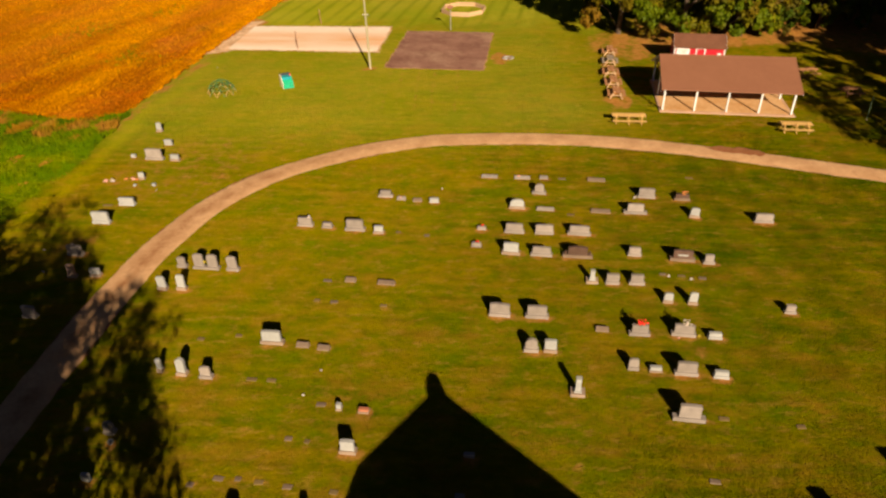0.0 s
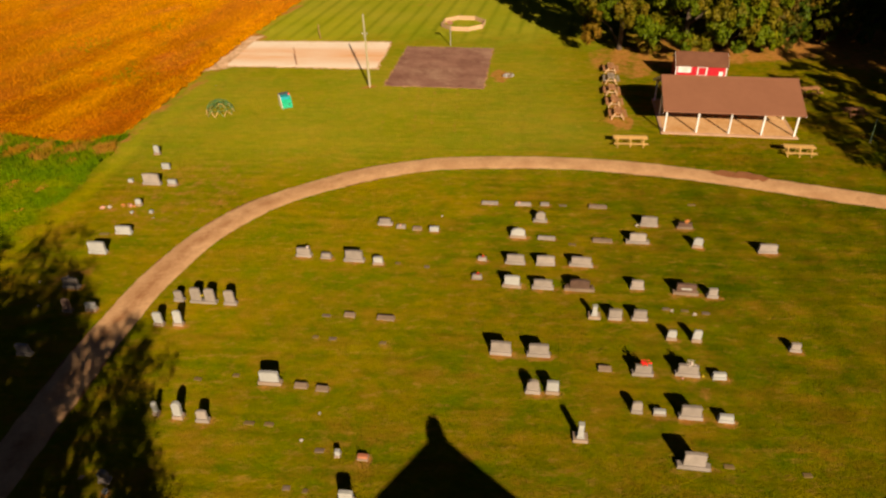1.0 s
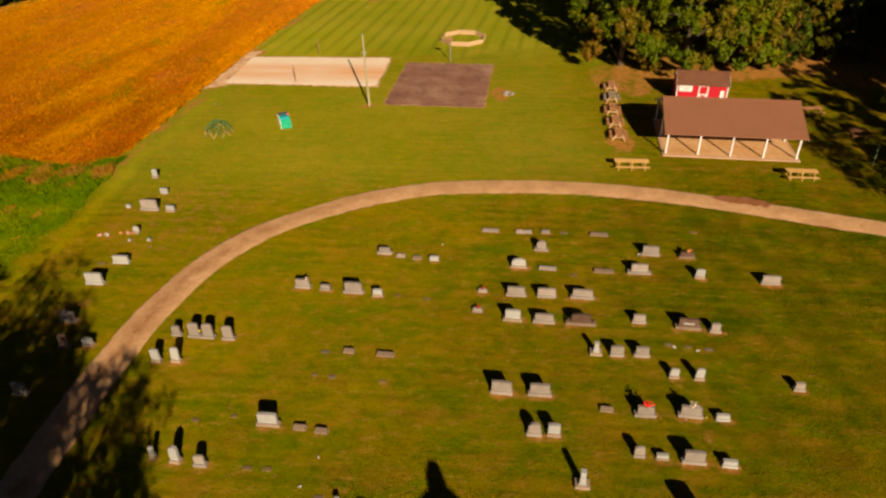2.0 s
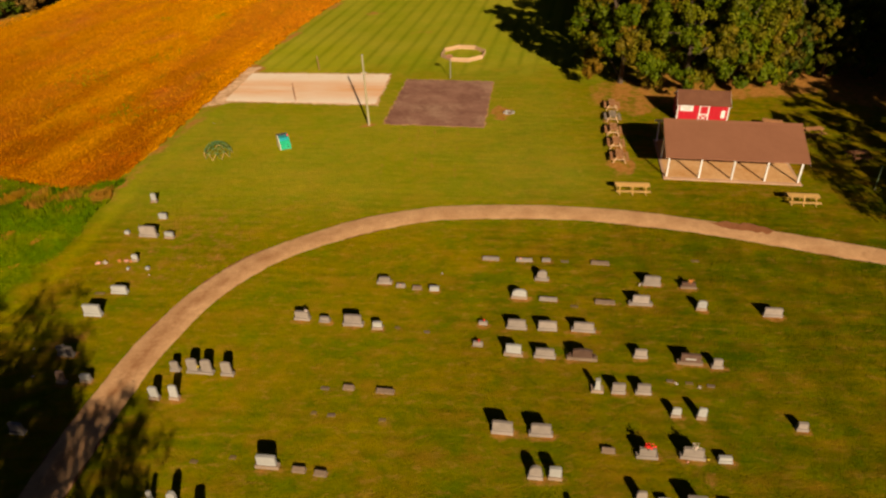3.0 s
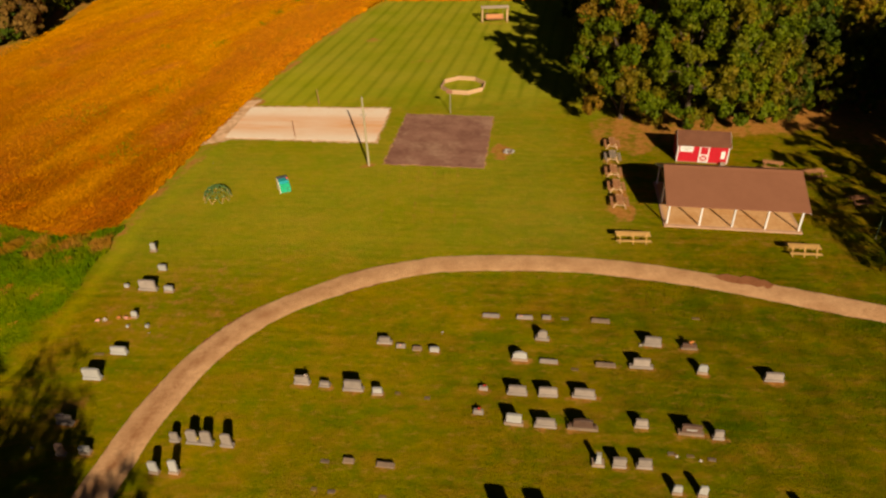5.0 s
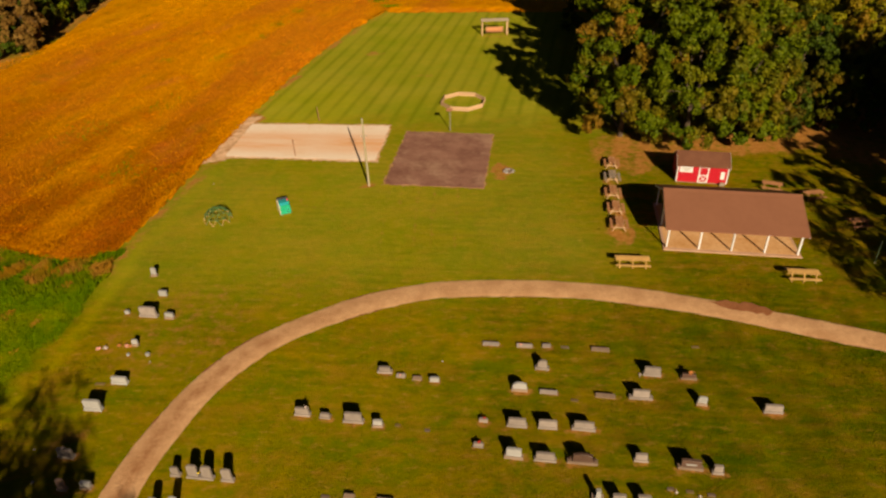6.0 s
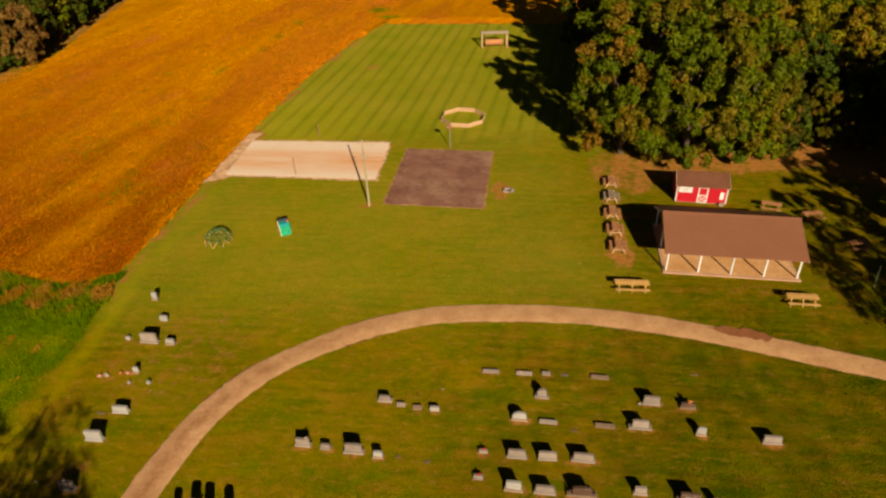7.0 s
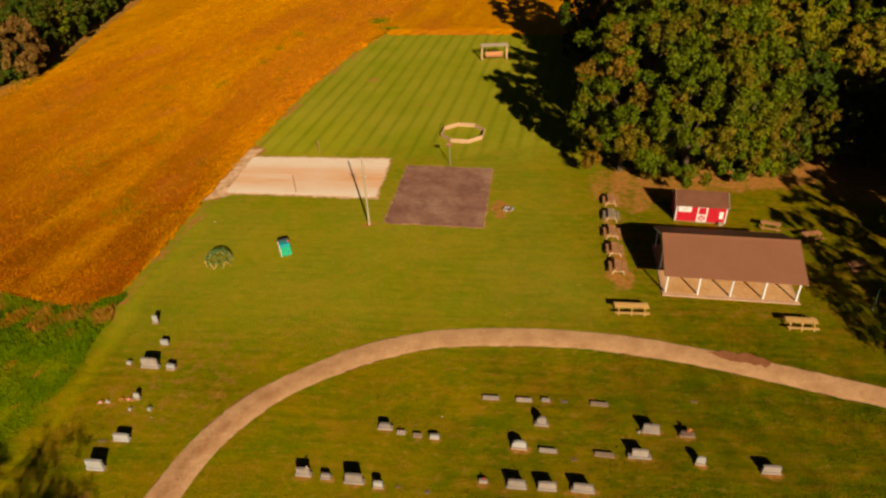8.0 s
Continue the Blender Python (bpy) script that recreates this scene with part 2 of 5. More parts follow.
def gravel_track():
    n = Nodes("gravel_track", 0.95)
    w = n.coords(world_space=True)
    fine, mid = n.noise(4.5, 5, 0.7, w), n.noise(0.5, 5, 0.68, w, 0.35, 0.65)
    c = n.mix(mid, (0.52, 0.292, 0.155), (0.70, 0.432, 0.250))
    worn = n.math("ADD", 0.15, n.math("MULTIPLY", n.noise(0.8, 6, 0.75, w, 0.4, 0.62), 0.85))
    c = n.mix(n.math("MULTIPLY", n.attr("rut"), worn), c, (0.30, 0.115, 0.042))
    c = n.mix(n.math("MULTIPLY", n.noise(1.6, 5, 0.75, w, 0.56, 0.70), 0.5), c, (0.36, 0.175, 0.085))
    c = n.mix(n.math("MULTIPLY", fine, 0.35), c, (0.32, 0.175, 0.085))
    return n.finish(c, fine, 0.5, 0.04)


GRASS = ground_material("mown_grass")
BLADES = ground_material("grass_blades", True)
CROP = crop_material("ripe_crop")
LEAF = foliage_material("autumn_leaves", (0.028, 0.062, 0.001), (0.128, 0.156, 0.003), (0.250, 0.108, 0.012))
LEAF_YELLOW = foliage_material("yellowing_leaves", (0.085, 0.105, 0.003), (0.250, 0.225, 0.008), (0.27, 0.14, 0.010))
LEAF_DARK = foliage_material("dark_leaves", (0.016, 0.042, 0.002), (0.066, 0.098, 0.004), (0.13, 0.072, 0.010))
LEAF_BROWN = foliage_material("brown_leaves", (0.100, 0.056, 0.012), (0.20, 0.118, 0.026), (0.17, 0.08, 0.02))
WEED = weed_material("weeds", (0.085, 0.185, 0.002), (0.150, 0.255, 0.004), (0.255, 0.285, 0.005), (0.062, 0.135, 0.002), 3.4)
WEED_DRY = weed_material("dry_weeds", (0.29, 0.145, 0.008), (0.44, 0.215, 0.014), (0.50, 0.235, 0.040), (0.17, 0.155, 0.006), 2.8)
CROP_LEAF = crop_material("crop_leaves", True)
BARK = surface("bark", (0.05, 0.035, 0.025), (0.14, 0.10, 0.075), 9, 1.5, 0.95, bump=0.8, distance=0.04)
GRAVEL = gravel_track()
RUT = surface("damp_track_dirt", (0.19, 0.066, 0.026), (0.36, 0.15, 0.07), 5, 0.6, 0.9, bump=0.5, distance=0.03)
SAND = raked_sand()
ASPHALT = worn_asphalt()
DIRT = surface("bare_earth", (0.26, 0.135, 0.055), (0.48, 0.29, 0.14), 4, 0.6, 0.95, bump=0.5, distance=0.03)
EARTH = surface("brown_bare_earth", (0.30, 0.150, 0.055), (0.86, 0.600, 0.430), 1.4, 0.8, 0.95, bump=0.5, distance=0.03)
CONCRETE = surface("concrete", (0.48, 0.225, 0.065), (0.73, 0.49, 0.29), 3, 0.3, 0.85, bump=0.15)
APRON = surface("bare_concrete", (0.36, 0.215, 0.145), (0.52, 0.335, 0.245), 6, 0.6, 0.9, bump=0.15)
FOOTING = surface("stone_footing", (0.21, 0.155, 0.12), (0.32, 0.24, 0.19), 14, 2, 0.9)
ROOF_METAL = surface("brown_roof_metal", (0.192, 0.082, 0.050), (0.228, 0.101, 0.063), 2.0, 0.4, 0.6, bump=0.02, vary=0.02)
WHITE_PAINT = surface("white_paint", (0.50, 0.53, 0.58), (0.66, 0.69, 0.74), 8, 1.0, 0.6, bump=0.1)
RED_PAINT = surface("red_paint", (0.36, 0.006, 0.018), (0.48, 0.010, 0.028), 6, 0.8, 0.55, bump=0.08, stretch=(1, 1, 0.2))
SHINGLE = surface("brown_shingles", (0.105, 0.042, 0.025), (0.160, 0.068, 0.042), 8, 0.8, 0.9, bump=0.3)
MARBLE = surface("white_marble", (0.245, 0.254, 0.268), (0.365, 0.372, 0.385), 9, 2.0, 0.7, vary=0.1)
GRANITE = surface("grey_granite", (0.185, 0.162, 0.154), (0.295, 0.258, 0.246), 40, 2.5, 0.55, vary=0.16)
ROSE = surface("rose_granite", (0.26, 0.16, 0.12), (0.38, 0.25, 0.19), 40, 2.5, 0.55)
RED_STONE = surface("red_granite", (0.30, 0.105, 0.06), (0.42, 0.17, 0.10), 40, 2.5, 0.5)
BROWN_STONE = surface("polished_brown_granite", (0.072, 0.043, 0.034), (0.13, 0.080, 0.064), 40, 2.5, 0.35)
DARK_STONE = surface("dark_granite", (0.13, 0.092, 0.070), (0.22, 0.162, 0.125), 40, 2.5, 0.5)
PLAQUE = surface("worn_plaque", (0.125, 0.088, 0.036), (0.210, 0.145, 0.064), 14, 2.5, 1.0)
PINE = surface("new_pine_boards", (0.47, 0.27, 0.088), (0.67, 0.43, 0.170), 5, 0.8, 0.75, bump=0.2, stretch=(0.3, 4, 4))
RED_WOOD = surface("weathered_red_boards", (0.29, 0.125, 0.058), (0.47, 0.235, 0.115), 5, 0.8, 0.85, bump=0.3, stretch=(0.3, 4, 4))
GREY_WOOD = surface("weathered_grey_boards", (0.20, 0.16, 0.13), (0.34, 0.28, 0.24), 5, 0.8, 0.9, bump=0.3, stretch=(0.3, 4, 4))
PALE_WOOD = surface("pale_pit_boards", (0.38, 0.24, 0.145), (0.58, 0.40, 0.26), 4, 0.7, 0.85, bump=0.2, stretch=(0.3, 1, 2))
PIT_WOOD = surface("orange_pit_boards", (0.36, 0.165, 0.055), (0.54, 0.28, 0.11), 4, 0.7, 0.85, bump=0.2, stretch=(0.3, 1, 2))
POLE_WOOD = surface("bleached_pole_wood", (0.22, 0.20, 0.13), (0.36, 0.33, 0.23), 10, 1.2, 0.9, bump=0.4, stretch=(2, 2, 0.2))
STEEL = surface("galvanised_steel", (0.28, 0.27, 0.25), (0.44, 0.42, 0.39), 10, 1.5, 0.45, 0.6)
RUSTY = surface("rusty_post", (0.18, 0.08, 0.05), (0.32, 0.16, 0.10), 10, 1.5, 0.8)
GREEN_METAL = surface("green_painted_bars", (0.045, 0.11, 0.035), (0.09, 0.20, 0.07), 8, 1.5, 0.5)
GREEN_POST = surface("pale_green_post", (0.16, 0.26, 0.13), (0.26, 0.38, 0.20), 8, 1.5, 0.5)
YELLOW_METAL = surface("faded_yellow_bars", (0.42, 0.26, 0.09), (0.58, 0.38, 0.16), 8, 1.5, 0.5)
TEAL = surface("teal_plastic", (0.0, 0.32, 0.18), (0.01, 0.46, 0.28), 4, 1.0, 0.4, bump=0.05)
CYAN = surface("blue_plastic", (0.0, 0.26, 0.33), (0.01, 0.36, 0.43), 4, 1.0, 0.4, bump=0.05)
RED_PLASTIC = surface("red_plastic", (0.50, 0.03, 0.04), (0.65, 0.06, 0.07), 4, 1.0, 0.4, bump=0.05)
PALE_PLASTIC = surface("cream_plastic", (0.58, 0.54, 0.44), (0.74, 0.70, 0.60), 4, 1.0, 0.45, bump=0.05)
DARK_PLASTIC = surface("dark_plastic", (0.02, 0.03, 0.04), (0.05, 0.06, 0.07), 4, 1.0, 0.5)
FLOWERS = {
    "red": surface("red_petals", (0.55, 0.012, 0.010), (0.80, 0.04, 0.03), 30, 5, 0.7),
    "orange": surface("orange_petals", (0.45, 0.14, 0.04), (0.62, 0.24, 0.08), 30, 5, 0.7),
    "white": surface("white_petals", (0.46, 0.38, 0.36), (0.62, 0.52, 0.50), 30, 5, 0.7),
    "yellow": surface("yellow_petals", (0.48, 0.36, 0.02), (0.62, 0.48, 0.05), 30, 5, 0.7),
    "pink": surface("pink_petals", (0.62, 0.26, 0.22), (0.80, 0.42, 0.36), 30, 5, 0.7),
}
STEM = surface("flower_leaves", (0.03, 0.07, 0.01), (0.07, 0.13, 0.02), 20, 4, 0.7)

# ---- building helpers ----


def part(name, geo, material, parent=None, label=""):
    """Links a bmesh or mesh as one object, under its thing."""
    if isinstance(geo, bmesh.types.BMesh):
        me = bpy.data.meshes.new(name)
        geo.to_mesh(me)
        geo.free()
    else:
        me = geo
    if material and not me.materials:
        me.materials.append(material)
    ob = new(name, me)
    if parent:
        ob.parent = parent
    if label:
        ob["label"] = label
    return ob


def thing(name, m, label, category, group="", kind=""):
    ob = new(name)
    ob.empty_display_size = 0.2
    ob.matrix_basis = m
    return tagged(ob, label, category, group, kind)


def box(bm, sx, sy, sz, x=0, y=0, z=0, m=None, bevel=0.0):
    """A box with its base's middle at x, y, z."""
    mat = Matrix.Translation((x, y, z + sz / 2)) @ Matrix.Diagonal((sx, sy, sz, 1))
    if m is not None:
        mat = m @ mat
    made = bmesh.ops.create_cube(bm, size=1.0, matrix=mat)
    if bevel:
        edges = {e for v in made["verts"] for e in v.link_edges}
        bmesh.ops.bevel(bm, geom=list(edges), offset=bevel, segments=1, affect="EDGES")
    return bm


def one_box(*a, **k):
    return box(bmesh.new(), *a, **k)


def rod(bm, a, b, r0, r1=None, sides=8):
    """A tapered round bar from a to b."""
    a, b = Vector(a), Vector(b)
    m = Matrix.Translation((a + b) / 2) @ (b - a).to_track_quat("Z", "Y").to_matrix().to_4x4()
    bmesh.ops.create_cone(bm, cap_ends=True, segments=sides, radius1=r0, radius2=r0 if r1 is None else r1, depth=(b - a).length, matrix=m)
    return bm


def one_rod(*a, **k):
    return rod(bmesh.new(), *a, **k)


def prism(profile, depth, bevel=0.0):
    """A slab whose outline in x and z is given, with its thickness along y about 0."""
    bm = bmesh.new()
    front = [bm.verts.new((x, -depth / 2, z)) for x, z in profile]
    back = [bm.verts.new((x, depth / 2, z)) for x, z in profile]
    bm.faces.new(front)
    bm.faces.new(back[::-1])
    for i in range(len(profile)):
        j = (i + 1) % len(profile)
        bm.faces.new((front[j], front[i], back[i], back[j]))
    bmesh.ops.recalc_face_normals(bm, faces=bm.faces)
    if bevel:
        es = [e for e in bm.edges if abs(e.verts[0].co.y - e.verts[1].co.y) < 1e-6]
        bmesh.ops.bevel(bm, geom=es, offset=bevel, segments=1, affect="EDGES")
    return bm


def mesh_from(name, verts, faces, smooth=False):
    me = bpy.data.meshes.new(name)
    me.from_pydata(verts, [], faces)
    if smooth:
        me.shade_smooth()
    return me


def quads_mesh(name, corners):
    """Loose faces, from an array of n x corners x 3."""
    n, k = corners.shape[:2]
    me = bpy.data.meshes.new(name)
    me.vertices.add(k * n)
    me.vertices.foreach_set("co", corners.reshape(-1).astype(np.float32))
    me.loops.add(k * n)
    me.loops.foreach_set("vertex_index", np.arange(k * n, dtype=np.int32))
    me.polygons.add(n)
    me.polygons.foreach_set("loop_start", np.arange(0, k * n, k, dtype=np.int32))
    me.update(calc_edges=True)
    return me


def leaf_quads(rng, points, outward, size):
    """One bent leaf spray at each point, facing roughly outward."""
    n = len(points)
    normal = outward + rng.normal(0, 0.42, (n, 3))
    normal /= np.linalg.norm(normal, axis=1, keepdims=True) + 1e-9
    side = np.cross(normal, rng.normal(0, 1, (n, 3)))
    side /= np.linalg.norm(side, axis=1, keepdims=True) + 1e-9
    up = np.cross(normal, side)
    s = size * rng.uniform(0.6, 1.35, (n, 1))
    a, b = side * s * 0.5, up * s * rng.uniform(0.35, 0.6, (n, 1))
    bend = normal * s * 0.22
    return np.stack([points - a, points - b - bend, points + a, points + b - bend], 1)


def leaf_tips(rng, points, outward, size):
    """One three-cornered leaf spray at each point, facing roughly outward."""
    n = len(points)
    normal = outward + rng.normal(0, 0.45, (n, 3))
    normal /= np.linalg.norm(normal, axis=1, keepdims=True) + 1e-9
    side = np.cross(normal, rng.normal(0, 1, (n, 3)))
    side /= np.linalg.norm(side, axis=1, keepdims=True) + 1e-9
    up = np.cross(normal, side)
    s = size * rng.uniform(0.6, 1.35, (n, 1))
    a, b = side * s * 0.5, up * s * rng.uniform(0.4, 0.65, (n, 1))
    return np.stack([points - a - b * 0.6, points + a - b * 0.6, points + b - normal * s * 0.15], 1)


def upright_leaves(rng, points, half, tall):
    """One narrow standing leaf at each point, leaning a little."""
    n = len(points)
    turn = rng.uniform(0, math.pi, n)
    a = np.stack([np.cos(turn) * half, np.sin(turn) * half, np.zeros(n)], 1)
    tip = np.stack([rng.normal(0, 0.35, n) * tall, rng.normal(0, 0.35, n) * tall, tall], 1)
    return np.stack([points - a, points + a, points + tip], 1)


def smooth_noise(x, y, seed, scale):
    """Cheap smooth value noise on arrays, about -1 to 1."""
    r = np.random.default_rng(seed)
    x, y = x.astype(np.float32), y.astype(np.float32)
    out = np.zeros_like(x)
    for k in range(7):
        a = r.uniform(0, 2 * math.pi)
        f = r.uniform(0.6, 1.7) / scale
        f *= 2 * math.pi
        out += np.sin(x * np.float32(f * math.cos(a)) + y * np.float32(f * math.sin(a)) + np.float32(r.uniform(0, 6.3)))
    return out / 3.0


def inside(px, py, poly):
    """Which of the points lie in a polygon."""
    res = np.zeros(px.shape, bool)
    n = len(poly)
    for i in range(n):
        (x0, y0), (x1, y1) = poly[i], poly[(i + 1) % n]
        hit = ((y0 > py) != (y1 > py)) & (px < (x1 - x0) * (py - y0) / (y1 - y0 + 1e-12) + x0)
        res ^= hit
    return res


def curve_points(points, per=8):
    """A smooth line through the points (Catmull-Rom)."""
    p = [np.array(q, float) for q in points]
    p = [2 * p[0] - p[1]] + p + [2 * p[-1] - p[-2]]
    out = []
    for i in range(1, len(p) - 2):
        for k in range(per):
            t = k / per
            a, b, c, d = p[i - 1], p[i], p[i + 1], p[i + 2]
            out.append(0.5 * (2 * b + (c - a) * t + (2 * a - 5 * b + 4 * c - d) * t**2 + (3 * b - a - 3 * c + d) * t**3))
    out.append(p[-2])
    return np.array(out)


def blob(cx, cy, rx, ry, x, y, soft=0.35):
    """1 inside an ellipse, falling to 0 at its ragged rim."""
    d = np.sqrt(((x - cx) / rx) ** 2 + ((y - cy) / ry) ** 2)
    return np.clip((1 + soft - d) / soft, 0, 1)


# ---- the ground: one sheet to the horizon ----
FIELD_EDGE = [(-30.5, 60.7), (-28.9, 70.6), (-27.4, 81.6), (-25.5, 94.2), (-23.3, 107.2), (-20.0, 122.0), (-15.5, 137.5), (-10.0, 149.8)]


def zones(x, y):
    """How much of the striped field, unmown strip, bare earth and painted brightness each place has."""
    wob = smooth_noise(x, y, 5, 5.0)
    back = np.clip((y - 82 + 2 * wob) / 14, 0, 1) * np.clip((30 - x) / 10, 0, 1)
    # plain paler turf from the track on, without stripes
    back = np.maximum(back, 0.55 * np.clip((y - 51) / 8, 0, 1) * np.clip((22 - x) / 10, 0, 1))
    edge = np.interp(y, [q[1] for q in FIELD_EDGE], [q[0] for q in FIELD_EDGE])
    back = back * (x > edge - 3)
    # the unmown strip runs down from the field's corner, past the graves
    strip = np.interp(y, [20, 43.5, 47.3, 52.4, 58, 63], [-35.6, -31.0, -30.3, -29.9, -29.7, -29.6])
    rough = np.clip((strip - x + 0.4 * wob) / 1.2, 0, 1) * np.clip((64 - y) / 2, 0, 1)
    dirt = 0.8 * np.clip(1 - np.abs(x - edge - 0.4) / (1.2 + 0.5 * wob), 0, 1) * (y > 58) * (y < 150) * (0.5 + 0.5 * np.clip(wob, 0, 1))
    for cx, cy, rx, ry, k in (
        (17.4, 62.6, 0.9, 1.4, 0.85), (17.9, 66.5, 0.7, 2.6, 0.7), (18.6, 71.5, 0.7, 2.6, 0.55), (20.4, 78.5, 1.0, 1.6, 0.5), (21.5, 80.5, 3.0, 2.6, 0.6), (27.0, 83.0, 6.0, 3.4, 0.66), (37.5, 82.6, 7.0, 2.2, 0.78), (22.6, 77.4, 1.8, 1.8, 0.6),
        (44.0, 90.0, 14.0, 6.0, 0.85), (52.0, 80.0, 5.0, 4.0, 0.7), (54.0, 84.0, 7.0, 3.5, 0.6), (-7.6, 74.3, 0.8, 0.5, 0.8), (7.0, 77.0, 0.9, 1.6, 0.72), (-21.0, 50.5, 4.5, 5.0, 0.30), (-14.0, 56.0, 4.0, 2.0, 0.22), (-26.6, 88.5, 1.2, 6.5, 0.6),
        (-25.4, 94.6, 1.6, 1.4, 0.8), (13.9, 27.0, 0.35, 0.6, 0.5), (-24.5, 38.5, 1.2, 1.0, 0.4), (29.5, 57.2, 4.0, 0.5, 0.3), (11.0, 131.0, 2.0, 0.7, 0.4),
        (-2.4, 110.5, 1.3, 0.7, 0.48), (26.5, 46.8, 3.0, 0.5, 0.2), (3.7, 95.0, 2.8, 0.5, 0.25), (-10.4, 122.4, 1.4, 0.8, 0.55), (31.0, 78.0, 2.0, 1.5, 0.35),
    ):
        dirt = np.maximum(dirt, k * blob(cx, cy, rx, ry, x + 0.5 * wob, y + 0.4 * smooth_noise(x, y, 9, 3.0), 0.7) * np.clip(0.9 + 0.3 * smooth_noise(x, y, 10, 2.2), 0.4, 1))
    # trampled, dry turf round the two courts
    for cx, cy, turn, hx, hy, k, reach in ((-15.97, 86.8, 6.4, 9.2, 5.05, 0.5, 1.1), (0.5, 81.0, 8.6, 5.5, 7.2, 0.36, 0.8)):
        ca, sa = math.cos(radians(turn)), math.sin(radians(turn))
        u, v = (x - cx) * ca - (y - cy) * sa, (x - cx) * sa + (y - cy) * ca
        out = np.hypot(np.clip(np.abs(u) - hx, 0, None), np.clip(np.abs(v) - hy, 0, None))
        dirt = np.maximum(dirt, k * np.clip(1 - out / (reach + 0.4 * wob), 0, 1))
    # dry margin along the hedge
    hedge = np.interp(y, [100, 117, 125, 134, 148, 188], [-73.0, -71.2, -69.6, -70.0, -71.0, -73.0])
    dirt = np.maximum(dirt, 0.62 * np.clip(2 - np.abs(x - hedge + 2.5) / 2.2 + 0.4 * wob, 0, 1) * (y > 100))
    for cx, cy, r in ((-18.4, 71.0, 1.9), (-13.2, 71.3, 1.5)):
        dirt = np.maximum(dirt, 0.32 * np.exp(-(((np.hypot(x - cx, y - cy) - r) / 0.22) ** 2)))
    for x0, x1 in ((-5.6, -5.4), (-4.2, -4.1), (-2.4, -2.2), (-0.9, -0.4), (1.4, 2.2)):
        dirt = np.maximum(dirt, 0.30 * np.exp(-(((x - np.interp(y, [62, 74], [x0, x1])) / 0.25) ** 2)) * (y > 61) * (y < 73.5))
    # a fresher mown strip between the unmown growth and the graves
    fresh_glow = np.exp(-(((x - strip - 0.9 - 0.3 * wob) / 1.0) ** 2)) * np.clip((67 - y) / 6, 0, 1) * np.clip((y - 22) / 10, 0, 1)
    # lens glow painted into the turf as a broad paler patch
    fresh_glow = np.maximum(fresh_glow, 0.3 * blob(-12.0, 56.0, 11.0, 18.0, x + 3 * wob, y, 1.1))
    # a paler round patch behind the sand court
    fresh_glow = np.maximum(fresh_glow, 0.9 * blob(-18.5, 98.5, 6.0, 6.0, x + wob, y, 0.9))
    # a yellower fringe along the field's edge
    fresh_glow = np.maximum(fresh_glow, 0.5 * np.exp(-(((x - edge - 2.0) / 1.2) ** 2)) * np.clip((y - 60) / 4, 0, 1) * np.clip((84 - y) / 8, 0, 1))
    # painted dimming: turf colour darkens near and to the right, away from the antisolar glow
    painted_dim = np.clip((x - 6 + 4 * wob) / 14, 0, 1) * np.clip((60 - y) / 12, 0, 1) * np.clip(0.75 + 0.4 * smooth_noise(x, y, 61, 4.0), 0, 1)
    painted_dim = np.maximum(painted_dim, np.clip((46 + 5 * wob - y) / 14, 0, 0.34) * np.clip((x + 10) / 14, 0, 1))
    return back, rough, dirt, fresh_glow, painted_dim


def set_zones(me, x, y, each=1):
    for name, v in zip(("back", "rough", "dirt", "fresh_glow", "painted_dim"), zones(x, y)):
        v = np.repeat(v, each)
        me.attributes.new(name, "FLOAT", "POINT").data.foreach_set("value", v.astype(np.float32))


def build_ground():
    far = np.array([70, 100, 160, 300, 700, 1500, 3000.0])
    xs = np.concatenate([-far[::-1] - 5, np.arange(-60, -28, 0.6), np.arange(-28, 24, 0.32), np.arange(24, 66, 0.6), far + 5])
    ys = np.concatenate([-far[::-1], np.arange(-40, 12, 4.0), np.arange(12, 16, 0.6), np.arange(16, 50, 0.32), np.arange(50, 172, 0.6), far + 130])
    gx, gy = np.meshgrid(xs, ys)
    x, y = gx.ravel(), gy.ravel()
    z = 0.008 * smooth_noise(x, y, 3, 9.0)
    verts = np.stack([x, y, z], 1)
    nx = len(xs)
    i = (np.arange(len(ys) - 1)[:, None] * nx + np.arange(nx - 1)[None]).ravel()
    faces = np.stack([i, i + 1, i + 1 + nx, i + nx], 1)
    me = mesh_from("ground", verts.tolist(), faces.tolist(), True)
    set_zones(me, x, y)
    ob = part("ground", me, GRASS)
    return tagged(ob, "mown olive-green grass with dry patches and mowing stripes", "ground", kind="structure")


build_ground()


